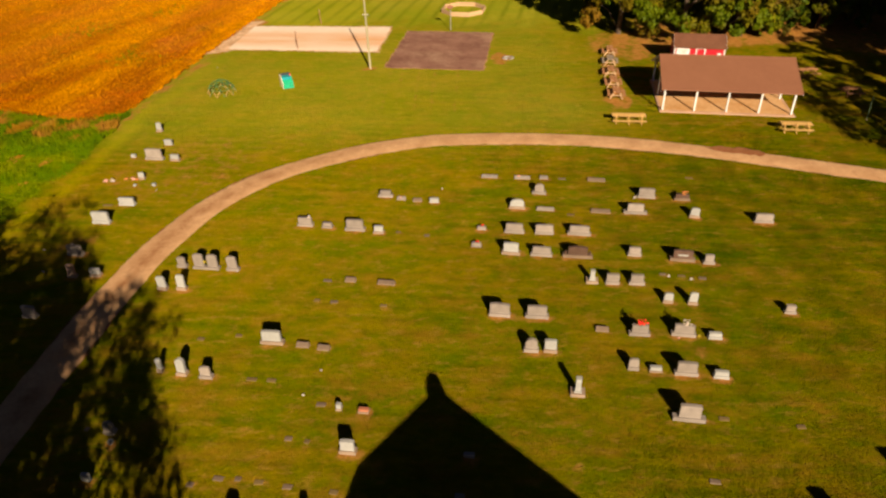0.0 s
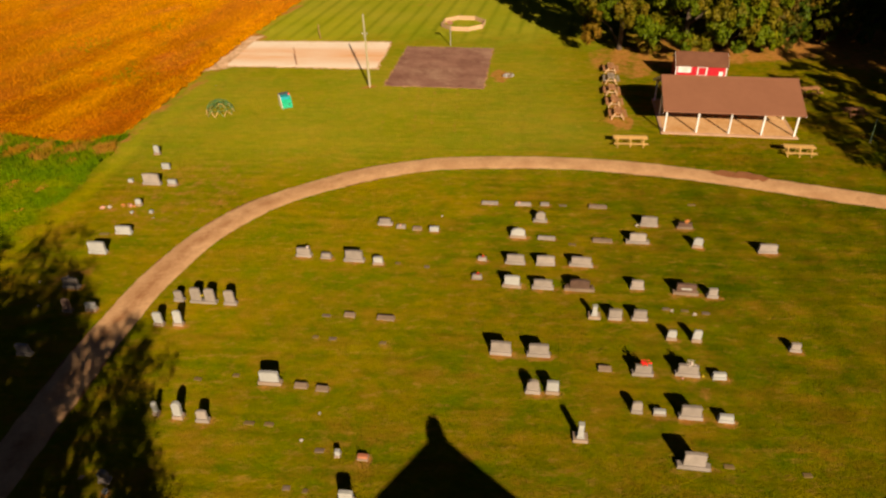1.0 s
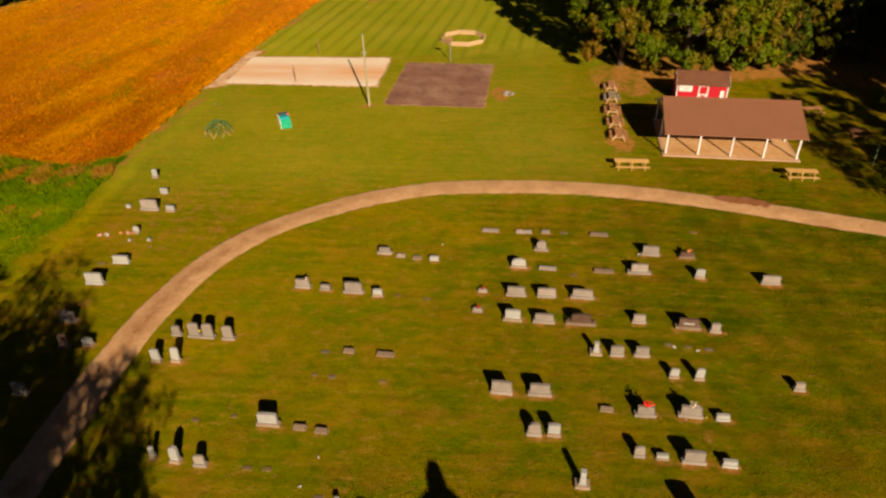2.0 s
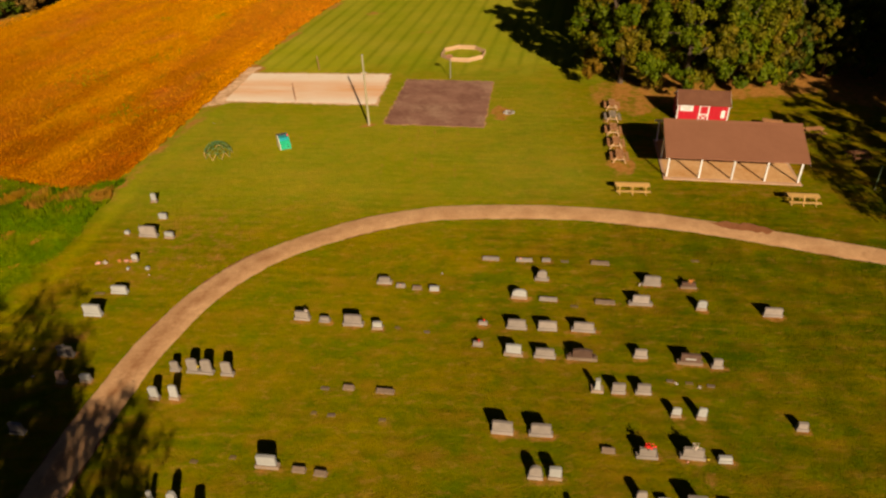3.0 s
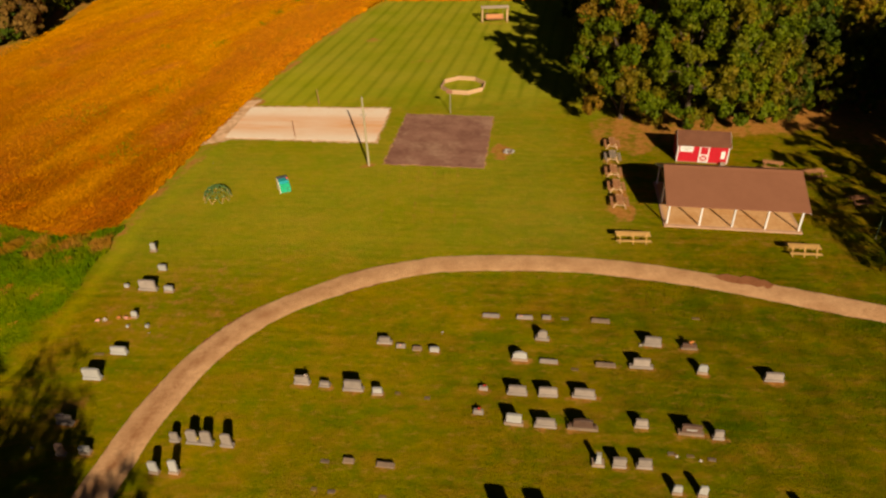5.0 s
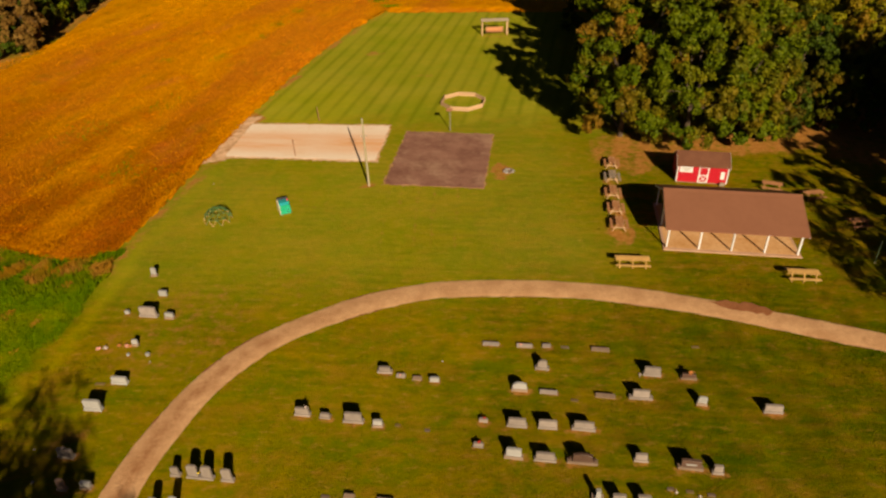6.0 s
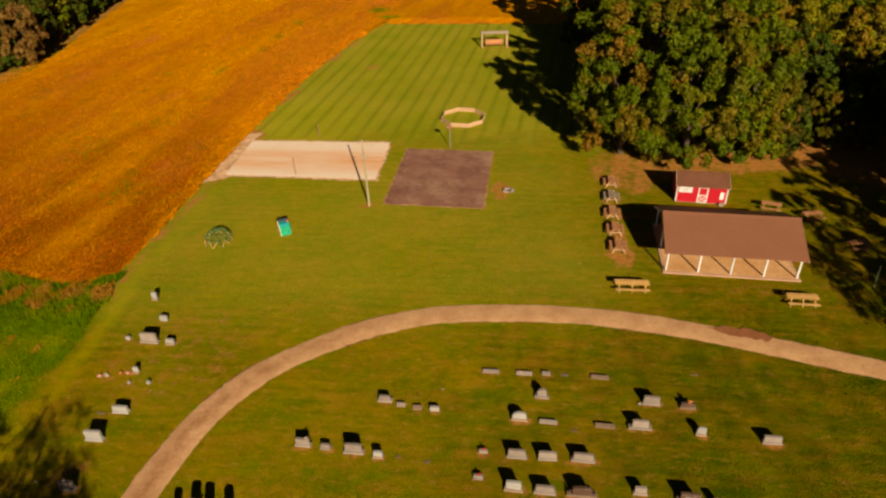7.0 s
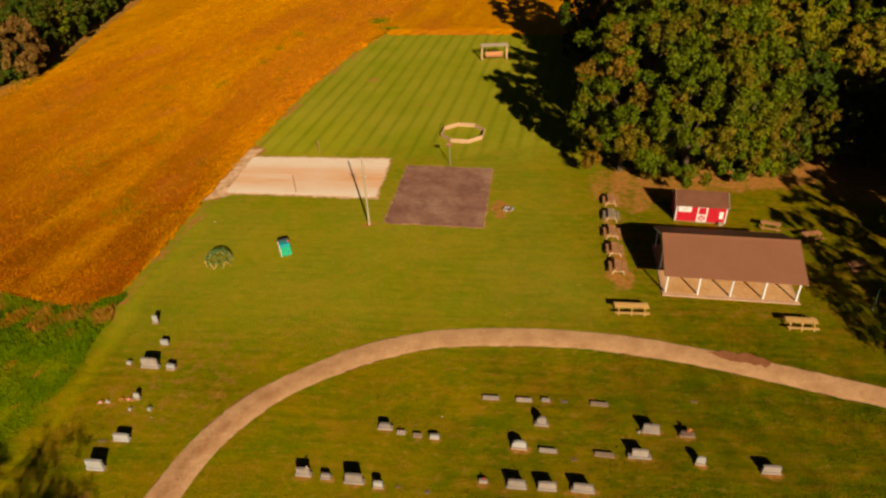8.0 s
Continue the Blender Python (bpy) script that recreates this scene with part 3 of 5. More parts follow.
def strip_mesh(name, centre, half, lift, seed, cross=7, crown=0.03):
    """A track: a ribbon with ragged edges and a low crown, following the line."""
    c = np.array(centre)
    d = np.gradient(c, axis=0)
    d /= np.linalg.norm(d, axis=1, keepdims=True)
    nrm = np.stack([-d[:, 1], d[:, 0]], 1)
    s = np.concatenate([[0], np.cumsum(np.linalg.norm(np.diff(c, axis=0), axis=1))])
    verts, faces = [], []
    for i in range(len(c)):
        for k in range(cross):
            u = 2 * k / (cross - 1) - 1
            wob = 0.07 * (math.sin(s[i] * 1.9 + seed * u) + math.sin(s[i] * 4.3 + 2 * seed) + math.sin(s[i] * 0.7 + seed)) * abs(u)
            p = c[i] + nrm[i] * (u * half + math.copysign(wob, u) * 0.5)
            z = lift + crown * (1 - u * u) - 0.012 * math.exp(-((abs(u) - 0.55) / 0.15) ** 2)
            verts.append((p[0], p[1], z if abs(u) < 0.99 else -0.02))
            if i and k:
                a = i * cross + k
                faces.append((a - cross - 1, a - cross, a, a - 1))
    me = mesh_from(name, verts, faces, True)
    v = np.array(verts)
    u = np.tile(np.abs(np.linspace(-1, 1, cross)), len(c))
    rut = np.clip(1.1 - u * 1.9, 0, 1) * np.clip((-5 - v[:, 0]) / 8, 0.10, 1) * np.clip(0.75 + 0.5 * smooth_noise(v[:, 0], v[:, 1], 51, 6.0), 0, 1)
    me.attributes.new("rut", "FLOAT", "POINT").data.foreach_set("value", rut.astype(np.float32))
    return me


def build_road():
    line = curve_points(
        [(60.0, 36.6), (46.0, 41.6), (33.7, 46.6), (27.8, 49.0), (23.9, 50.6), (19.8, 52.1), (15.4, 53.4), (10.7, 54.3), (5.9, 54.75), (1.0, 54.8),
         (-1.0, 54.6), (-5.3, 53.4), (-9.2, 51.55), (-13.3, 48.75), (-15.6, 46.2), (-17.2, 43.7), (-18.4, 40.6), (-19.3, 37.6), (-19.9, 34.3), (-20.35, 31.5), (-20.65, 28.7), (-21.2, 22.6), (-21.8, 14.0), (-22.0, 0.0), (-22.0, -30.0)], 8)
    tagged(part("road_edge", strip_mesh("road_edge", line, 1.43, 0.006, 2.9, 9, 0.0), RUT), "reddish bare earth along the gravel track", "track edge", kind="structure")
    tagged(part("road", strip_mesh("road", line, 1.27, 0.02, 1.7, 9), GRAVEL), "pale gravel track curving through the graveyard", "track", kind="structure")
    return line


ROAD = build_road()


def patch(name, outline, lift, material, label, category, seed, wob=0.12, kind="structure", skirt=True):
    """A low ragged-edged sheet over the turf, its outline given at the corners."""
    pts = []
    n = len(outline)
    r = random.Random(seed)
    for i in range(n):
        a, b = Vector(outline[i]), Vector(outline[(i + 1) % n])
        steps = max(2, int((b - a).length / 0.35))
        for k in range(steps):
            q = a.lerp(b, k / steps)
            pts.append((q.x + r.uniform(-wob, wob), q.y + r.uniform(-wob, wob)))
    bm = bmesh.new()
    top = [bm.verts.new((x, y, lift)) for x, y in pts]
    bm.faces.new(top)
    if skirt:
        low = [bm.verts.new((x + (x - outline[0][0]) * 0, y, -0.02)) for x, y in pts]
        for i in range(len(pts)):
            j = (i + 1) % len(pts)
            bm.faces.new((top[i], low[i], low[j], top[j]))
    bmesh.ops.recalc_face_normals(bm, faces=bm.faces)
    return tagged(part(name, bm, material), label, category, kind=kind)


patch("road_rut", [(22.2, 52.2), (23.9, 52.1), (25.8, 51.5), (26.9, 50.6), (26.1, 50.2), (24.6, 50.6), (23.0, 51.4)], 0.062, RUT, "damp brown rut in the gravel track", "rut", 4, 0.2, skirt=False)
patch("sand_border", [(-28.3, 80.6), (-26.2, 95.6), (-23.7, 95.2), (-24.4, 93.0), (-6.0, 91.3), (-7.1, 80.1), (-24.5, 82.4)], 0.012, EARTH, "bare earth round the sand court", "bare earth", 12, 0.22, skirt=False)
patch("court_border", [(-3.98, 89.1), (7.1, 87.42), (5.0, 72.9), (-6.2, 74.5)], 0.012, DIRT, "bare earth round the asphalt court", "bare earth", 13, 0.18, skirt=False)
patch("sand_court", [(-24.6, 92.7), (-6.2, 90.9), (-7.4, 80.6), (-25.7, 82.9)], 0.03, SAND, "pale raked sand volleyball court", "court", 2, 0.08)
patch("basketball_court", [(-3.87, 88.95), (7.0, 87.3), (4.88, 73.05), (-6.0, 74.6)], 0.035, ASPHALT, "dark worn asphalt basketball court with a ragged edge", "court", 3, 0.16)


def build_turf():
    """Blades of mown grass, tuft by tuft, over the lawn that lies nearest."""
    rng = np.random.default_rng(6)
    n = 1050000
    y = 16 + 136 * rng.uniform(0, 1, n) ** 2.0
    x = rng.uniform(-1, 1, n) * (24 + 0.42 * (y - 16))
    near = np.full(n, 1e6)
    for q in ROAD[::3]:
        close = np.flatnonzero(np.abs(y - q[1]) < 2.0)
        near[close] = np.minimum(near[close], (x[close] - q[0]) ** 2 + (y[close] - q[1]) ** 2)
    far = near > (1.3 + 0.15 * np.sin(x * 3.1 + y * 2.3)) ** 2
    hard = inside(x, y, [(-26.0, 93.0), (-6.0, 91.2), (-7.0, 80.2), (-26.2, 82.6)]) | inside(x, y, [(-3.9, 89.0), (7.1, 87.4), (5.0, 72.9), (-6.1, 74.5)])
    hard |= inside(x, y, [(20.5, 60.0), (32.8, 58.0), (34.3, 67.2), (22.0, 69.2)])
    edge = np.interp(y, [q[1] for q in FIELD_EDGE], [q[0] for q in FIELD_EDGE])
    ok = far & ~hard & ((x > edge + 0.4) | (y < 60.5))
    x, y = x[ok], y[ok]
    ok = zones(x, y)[2] < rng.uniform(0.25, 0.7, len(x))
    x, y = x[ok], y[ok]
    n = len(x)
    a = rng.uniform(0, math.pi, n)
    grow = np.clip(y / 42, 0.72, 1.2)
    wide, tall = rng.uniform(0.035, 0.075, n) * grow, rng.uniform(0.022, 0.046, n) * grow * (1 + 0.12 * smooth_noise(x, y, 41, 2.5))
    dx, dy = np.cos(a) * wide, np.sin(a) * wide
    lx, ly = rng.normal(0, 0.03, n), rng.normal(0, 0.03, n)
    tri = np.stack([np.stack([x - dx, y - dy, np.full(n, -0.01)], 1), np.stack([x + dx, y + dy, np.full(n, -0.01)], 1), np.stack([x + lx, y + ly, tall], 1)], 1)
    me = quads_mesh("grass_blades", tri)
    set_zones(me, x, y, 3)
    tagged(part("grass_blades", me, BLADES), "short mown grass blades over the lawn", "grass", kind="stuff")


build_turf()


def sheet(name, x, y, z):
    """A grid of places as one smooth-edged mesh."""
    rows, cols = x.shape
    i = (np.arange(rows - 1)[:, None] * cols + np.arange(cols - 1)[None]).ravel()
    faces = np.stack([i, i + 1, i + 1 + cols, i + cols], 1)
    return mesh_from(name, np.stack([x.ravel(), y.ravel(), z.ravel()], 1).tolist(), faces.tolist(), True)


def field_edge(y):
    return np.interp(y, [q[1] for q in FIELD_EDGE] + [330.0], [q[0] for q in FIELD_EDGE] + [30.0])


def build_crop():
    """The ripe field: a rough canopy that falls off at its edges, and leaf sprays over it."""
    rng = np.random.default_rng(4)

    def canopy(x, y, inner):
        rise = np.clip((inner + 0.35 * smooth_noise(x, y, 24, 2.0) + 0.25 * smooth_noise(x, y, 26, 0.8)) / 1.3, 0, 1)
        bumps = 0.02 * smooth_noise(x, y, 21, 4.0) + 0.02 * smooth_noise(x, y, 23, 1.5) + rng.normal(0, 0.025, x.shape)
        return -0.03 + (0.62 + bumps) * rise**0.8

    row = np.concatenate([60.6 + np.arange(0, 130, 0.4), np.arange(191, 331, 3.0)])[:, None]
    s = np.linspace(0, 1, 190)[None] ** 1.15
    hedge = np.interp(row, [60, 75, 105, 117, 125, 134, 148, 166, 188, 220, 330], [-71.0, -72.5, -72.6, -71.2, -69.7, -70.0, -71.0, -72.2, -73.2, -77.0, -90.0])
    wide = field_edge(row) - hedge
    u = s * wide
    x = field_edge(row) - u + 0.12 * smooth_noise(u + 0 * row, row + 0 * u, 25, 3.0)
    y = row + np.interp(u, [0, 2, 4.5, 12, 30, 42], [1.6, 0.2, -0.4, 2.2, 5.0, 13.0]) * np.clip(1 - (row - 60.6) / 40, 0, 1)
    x, y = x + rng.uniform(-0.12, 0.12, x.shape), y + rng.uniform(-0.12, 0.12, x.shape)
    front = row - 60.6 + 0 * u
    side = 0.5 * u + np.clip((row - 142.0) / 7.0, 0, 1) * 9.0
    z = canopy(x, y, np.minimum(np.minimum(side, 1.7 * front - 0.6 + 1.4 * smooth_noise(x, y, 22, 3.0) + 0.9 * smooth_noise(x, y, 27, 0.9)), (wide - u) + 0 * row))
    field = part("crop_field", sheet("crop_field", x, y, z), CROP)
    tagged(field, "ripe orange-gold soybean field beside the lawn", "field", kind="stuff")
    # the part beyond the lawn's far end
    v = np.concatenate([np.arange(0, 40, 0.5), np.arange(40, 182, 4.0)])[:, None]
    t = np.linspace(0, 1, 150)[None] ** 1.3
    y = 149.7 + v + 0 * t
    x0 = field_edge(y)
    x = x0 + t * (130 - x0)
    y = y - 0.085 * (x + 10) * np.clip(1 - v / 60, 0, 1)
    part("far_crop", sheet("far_crop", x + rng.uniform(-0.15, 0.15, x.shape) * (t > 0), y, canopy(x, y, 0.5 * v + 0 * t)), CROP, field)
    # standing leaf sprays over the stretch that lies nearest
    n = 300000
    v = 0.2 + 125 * rng.uniform(0, 1, n) ** 2.0
    u = 0.2 + 52 * rng.uniform(0, 1, n) ** 1.2
    px_ = field_edge(60.6 + v) - u
    py_ = 60.6 + v + np.interp(u, [0, 2, 4.5, 12, 30, 42], [1.6, 0.2, -0.4, 2.2, 5.0, 13.0]) * np.clip(1 - v / 40, 0, 1)
    top = -0.03 + 0.62 * np.clip(np.minimum(u, 1.7 * v) / 1.3, 0.1, 1) ** 0.8 * rng.uniform(0.75, 1.0, n)
    p = np.stack([px_, py_, top + rng.uniform(-0.04, 0.05, n)], 1)
    part("leaf_sprays", quads_mesh("leaf_sprays", upright_leaves(rng, p, rng.uniform(0.03, 0.075, n), rng.uniform(0.10, 0.24, n))), CROP_LEAF, field)


build_crop()


def build_weeds():
    """Tall unmown growth along the near end of the field."""
    rng = np.random.default_rng(8)
    n = 260000
    x, y = rng.uniform(-60, -29, n), rng.uniform(26, 66, n)
    lim = np.interp(y, [20, 43.5, 47.3, 52.4, 58, 66], [-36.0, -31.3, -30.6, -30.2, -30.0, -30.4])
    clump = smooth_noise(x, y, 31, 3.5)
    ok = (x < lim + 0.3 * clump) & (y < np.where(x < -36, 63.5, 62.0) + 0.5 * clump) & (rng.uniform(-1.2, 1, n) < clump + np.clip((y - 50) / 8, -0.5, 1.2))
    x, y, clump = x[ok], y[ok], clump[ok]
    m = len(x)
    tall = (0.10 + 0.38 * np.clip((y - 54 - clump) / 5, 0, 1)) * rng.uniform(0.5, 1.25, m)
    p = np.stack([x, y, np.full(m, -0.01)], 1)
    band = np.exp(-(((y - 59.4 - 0.6 * clump) / 1.7) ** 2))
    dry = band + 0.45 * smooth_noise(x, y, 34, 4.5) + 0.25 * smooth_noise(x, y, 35, 1.6) + rng.normal(0, 0.12, m) > 0.66
    for name, sel, mat, label in (("weeds", ~dry, WEED, "rough unmown green weeds at the field's end"), ("dry_weeds", dry, WEED_DRY, "tall dry brown weeds along the field's end")):
        me = quads_mesh(name, upright_leaves(rng, p[sel], rng.uniform(0.05, 0.11, sel.sum()), tall[sel]))
        tagged(part(name, me, mat), label, "weeds", kind="stuff")


build_weeds()


def build_crop_weeds():
    """Green weeds that stand up through the ripe field in a few clumps."""
    rng = np.random.default_rng(18)
    pts = []
    for cx, cy, rx, ry, n in ((-11.8, 158.5, 2.2, 3.2, 500), (-9.6, 152.6, 2.0, 1.0, 260), (-27.8, 150.0, 1.5, 2.2, 110), (-30.0, 140.5, 1.6, 2.6, 90), (-31.2, 131.5, 1.0, 1.8, 60), (-35.8, 120.6, 1.4, 1.8, 80), (-44.5, 119.9, 1.6, 1.5, 50), (-36.0, 78.0, 3.0, 3.5, 160), (-45.0, 90.0, 4.0, 4.0, 160), (-38.0, 99.0, 2.5, 4.0, 90)):
        pts.append(np.stack([rng.normal(cx, rx * 0.5, n), rng.normal(cy, ry * 0.5, n), rng.uniform(0.5, 0.85, n)], 1))
    p = np.concatenate(pts)
    d = rng.normal(0, 0.7, p.shape) + np.array([[0.0, -0.4, 1.2]])
    tagged(part("crop_weeds", quads_mesh("crop_weeds", leaf_quads(rng, p, d, 0.22)), WEED), "green weed clumps standing in the ripe field", "weeds", kind="stuff")


build_crop_weeds()

# ---- trees ----


def tree_meshes(seed, height, radius, base, limbs, leaves, size, flat=1.0, open_crown=False):
    """Trunk with limbs; each limb ends in a bough of leafy clumps, with gaps between the boughs."""
    rng = np.random.default_rng(seed)
    bm = bmesh.new()
    fork = base + 0.25 * (height - base)
    rod(bm, (0, 0, -0.1), (0.1, 0.05, fork), 0.028 * height * 0.6, 0.012 * height, 10)
    cz, rz = (height + base) / 2, (height - base) / 2
    boughs, clumps, sizes, owner = [], [], [], []
    for k in range(limbs):
        u = -0.96 + 1.92 * (k + rng.uniform(0, 1)) / limbs
        a = k * 2.39996 + rng.uniform(-0.35, 0.35)
        s = math.sqrt(1 - u * u) ** 0.55
        grow = rng.uniform(0.66, 0.93) if k % 7 else rng.uniform(0.35, 0.6)
        c = np.array((s * math.cos(a) * radius * grow, s * math.sin(a) * radius * grow * flat, cz + u * rz * grow))
        out = c - np.array((0, 0, cz - 0.35 * rz))
        out /= np.linalg.norm(out) + 1e-6
        reach = radius * rng.uniform(0.15, 0.29)
        boughs.append(c)
        for _ in range(rng.integers(6, 11)):
            d = rng.normal(0, 1, 3) + 0.6 * out + np.array((0, 0, 0.25))
            d /= np.linalg.norm(d)
            clumps.append(c + d * reach * rng.uniform(0.25, 1.05))
            sizes.append(radius * rng.uniform(0.055, 0.12) * (1.35 if open_crown else 1.0))
            owner.append(k)
    clumps, sizes, owner = np.array(clumps), np.array(sizes), np.array(owner)
    for k in range(0, limbs, max(1, limbs // 14)):
        c = Vector(boughs[k])
        start = Vector((0.1, 0.05, min(fork, max(base * 0.8, c.z - 0.35 * c.xy.length - 1.0))))
        mid = start.lerp(c, 0.5) + Vector((0, 0, 0.05 * height * rng.uniform(0, 1)))
        rod(bm, start, mid, 0.008 * height, 0.005 * height, 6)
        rod(bm, mid, c, 0.005 * height, 0.0015 * height, 5)
    trunk = bpy.data.meshes.new("trunk")
    bm.to_mesh(trunk)
    bm.free()
    trunk.materials.append(BARK)
    w = sizes**2
    which = rng.choice(len(clumps), leaves, p=w / w.sum())
    out = clumps[which] - np.array([0, 0, cz - 0.3 * rz])
    out /= np.linalg.norm(out, axis=1, keepdims=True) + 1e-6
    d = rng.normal(0, 1, (leaves, 3)) + 0.75 * out + np.array([0, 0, 0.35])
    d /= np.linalg.norm(d, axis=1, keepdims=True)
    p = clumps[which] + d * sizes[which][:, None] * rng.uniform(0.45, 1.2, (leaves, 1))
    crown = quads_mesh("crown", leaf_tips(rng, p, d, size))
    tone = 0.6 * rng.uniform(0, 1, limbs)[owner] + 0.4 * rng.uniform(0, 1, len(owner))
    turning = 0.8 * rng.uniform(0, 1, limbs)[owner] + 0.2 * rng.uniform(0, 1, len(owner))
    for name, v in (("tone", tone), ("turning", turning)):
        crown.attributes.new(name, "FLOAT", "POINT").data.foreach_set("value", np.repeat(v[which], 3).astype(np.float32))
    return trunk, crown


KINDS = [
    tree_meshes(11, 20.0, 7.2, 0.3, 84, 44000, 0.37),
    tree_meshes(12, 22.0, 6.4, 0.3, 84, 44000, 0.37),
    tree_meshes(13, 17.0, 6.0, 0.3, 72, 32000, 0.36),
    tree_meshes(14, 19.0, 5.2, 0.4, 90, 26000, 0.36),
    tree_meshes(16, 18.0, 5.0, 3.0, 36, 4200, 0.45),
    tree_meshes(21, 20.0, 7.0, 0.6, 110, 17000, 0.58),
    tree_meshes(22, 22.0, 6.4, 0.8, 110, 17000, 0.58),
    tree_meshes(23, 20.0, 7.2, 0.8, 110, 17000, 0.33, 1.0, True),
]
BUSH = tree_meshes(15, 7.0, 3.4, 0.1, 60, 9500, 0.40)
LEAVES = {"green": LEAF, "yellow": LEAF_YELLOW, "dark": LEAF_DARK, "brown": LEAF_BROWN}
CROWNS = {}


def tree(x, y, kind, scale, colour, label, turn, group="woodland trees"):
    t = thing("tree", pose(x, y, 0, 0, 0, turn) @ Matrix.Scale(scale, 4), label, "tree", group)
    trunk, crown = BUSH if kind < 0 else KINDS[kind]
    part("trunk", trunk, BARK, t)
    if (kind, colour) not in CROWNS:
        me = crown.copy()
        me.materials.clear()
        me.materials.append(LEAVES[colour])
        CROWNS[kind, colour] = me
    part("crown", CROWNS[kind, colour], LEAVES[colour], t)
    return t


G_LABEL = "broad green oak just turning brown in autumn"
Y_LABEL = "tall tree with yellowing autumn leaves"
D_LABEL = "dark green leafy tree at the wood's edge"
# the wood behind the shelter: its front row, then the rows behind
tree(22.7, 85.9, 0, 0.97, "green", G_LABEL, 20)
tree(29.6, 82.6, 1, 0.93, "green", G_LABEL, 130)
tree(35.6, 85.8, 0, 0.86, "green", G_LABEL, 250)
tree(28.8, 93.6, 1, 1.0, "green", G_LABEL, 300)
tree(35.5, 96.0, 1, 1.0, "green", G_LABEL, 80)
tree(37.3, 83.6, -1, 1.25, "green", "low leafy tree at the wood's edge", 30)
tree(41.2, 85.2, -1, 1.1, "dark", "low leafy tree at the wood's edge", 200)
tree(43.5, 90.0, 2, 0.86, "dark", D_LABEL, 10)
tree(48.0, 86.4, 2, 0.52, "green", "low leafy tree at the wood's edge", 60)
tree(54.0, 86.0, 2, 0.66, "dark", D_LABEL, 100)
tree(62.5, 84.0, 2, 0.72, "dark", D_LABEL, 190)
tree(45.0, 98.0, 1, 0.85, "yellow", Y_LABEL, 215)
tree(52.5, 94.5, 0, 0.80, "yellow", Y_LABEL, 33)
tree(65.0, 99.0, 3, 1.0, "dark", D_LABEL, 70)
tree(31.2, 103.5, 1, 1.0, "dark", D_LABEL, 40)
tree(31.0, 114.5, 3, 1.12, "dark", D_LABEL, 140)
tree(28.5, 127.0, 1, 1.15, "dark", D_LABEL, 75)
_r = random.Random(5)
for row in range(3):
    for col in range(5):
        bx = 33.5 + 9.0 * col + 1.5 * row + _r.uniform(-2.5, 2.5)
        by = 110.0 + 9.5 * row + _r.uniform(-2.5, 2.5) - 0.12 * bx
        shade = _r.choice(("green", "green", "yellow", "dark"))
        tree(bx, by, (5, 6, 5, 6, 3)[_r.randrange(5)], _r.uniform(0.85, 1.1), shade, {"green": G_LABEL, "yellow": Y_LABEL, "dark": D_LABEL}[shade], _r.uniform(0, 360))
# trees beside the shelter and behind the church, which throw the long shadows
for x, y, k, s, a in ((45.0, 36.0, 7, 0.74, 40), (47.8, 44.0, 4, 0.95, 25), (51.2, 54.0, 4, 0.9, 130), (57.5, 69.0, 6, 1.0, 90), (57.0, 50.0, 5, 0.86, 160), (60.0, 66.0, 6, 0.92, 200), (66.0, 73.0, 5, 1.0, 280), (68.0, 54.0, 6, 1.0, 12), (73.0, 64.0, 5, 1.1, 70), (72.0, 80.0, 6, 1.0, 110)):
    tree(x, y, k, s, "dark", D_LABEL, a, "trees beside the shelter")
for x, y, k, s, a in ((-12.7, -3.5, 7, 0.86, 60), (-17.6, -3.2, 7, 1.0, 150), (-22.8, -3.2, 7, 1.05, 310), (-27.2, -1.0, 7, 1.06, 220), (-20.0, -2.6, 7, 1.06, 255), (-29.0, -2.0, 7, 1.05, 95), (-33.5, -1.0, 7, 1.1, 20)):
    tree(x, y, k, s, "green", "large leafy tree beside the church", a, "trees by the church")
# overgrown hedge on the field's far side
for i in range(15):
    hx = np.interp(100.0 + 6.5 * i, [100, 119, 134, 187], [-77.3, -75.6, -74.2, -77.0]) - _r.uniform(0, 1.2)
    shade = _r.choice(("dark", "dark", "green"))
    tree(hx - (5 if i > 13 else 0), 100.0 + 6.5 * i, -1 if i % 3 else 3, _r.uniform(0.85, 1.25) * (1.0 if i % 3 else 0.55), shade, "scrubby hedgerow tree beside the field", _r.uniform(0, 360), "hedgerow")
    if i == 4:
        tree(-73.4, 128.6, -1, 1.45, "brown", "scrubby hedgerow tree with dry brown leaves", 40, "hedgerow")
    tree(hx - 6, 102.0 + 6.5 * i, -1, _r.uniform(1.4, 1.8), "dark", "scrubby hedgerow tree beside the field", _r.uniform(0, 360), "hedgerow")

# ---- the church behind the camera, known by its shadow ----


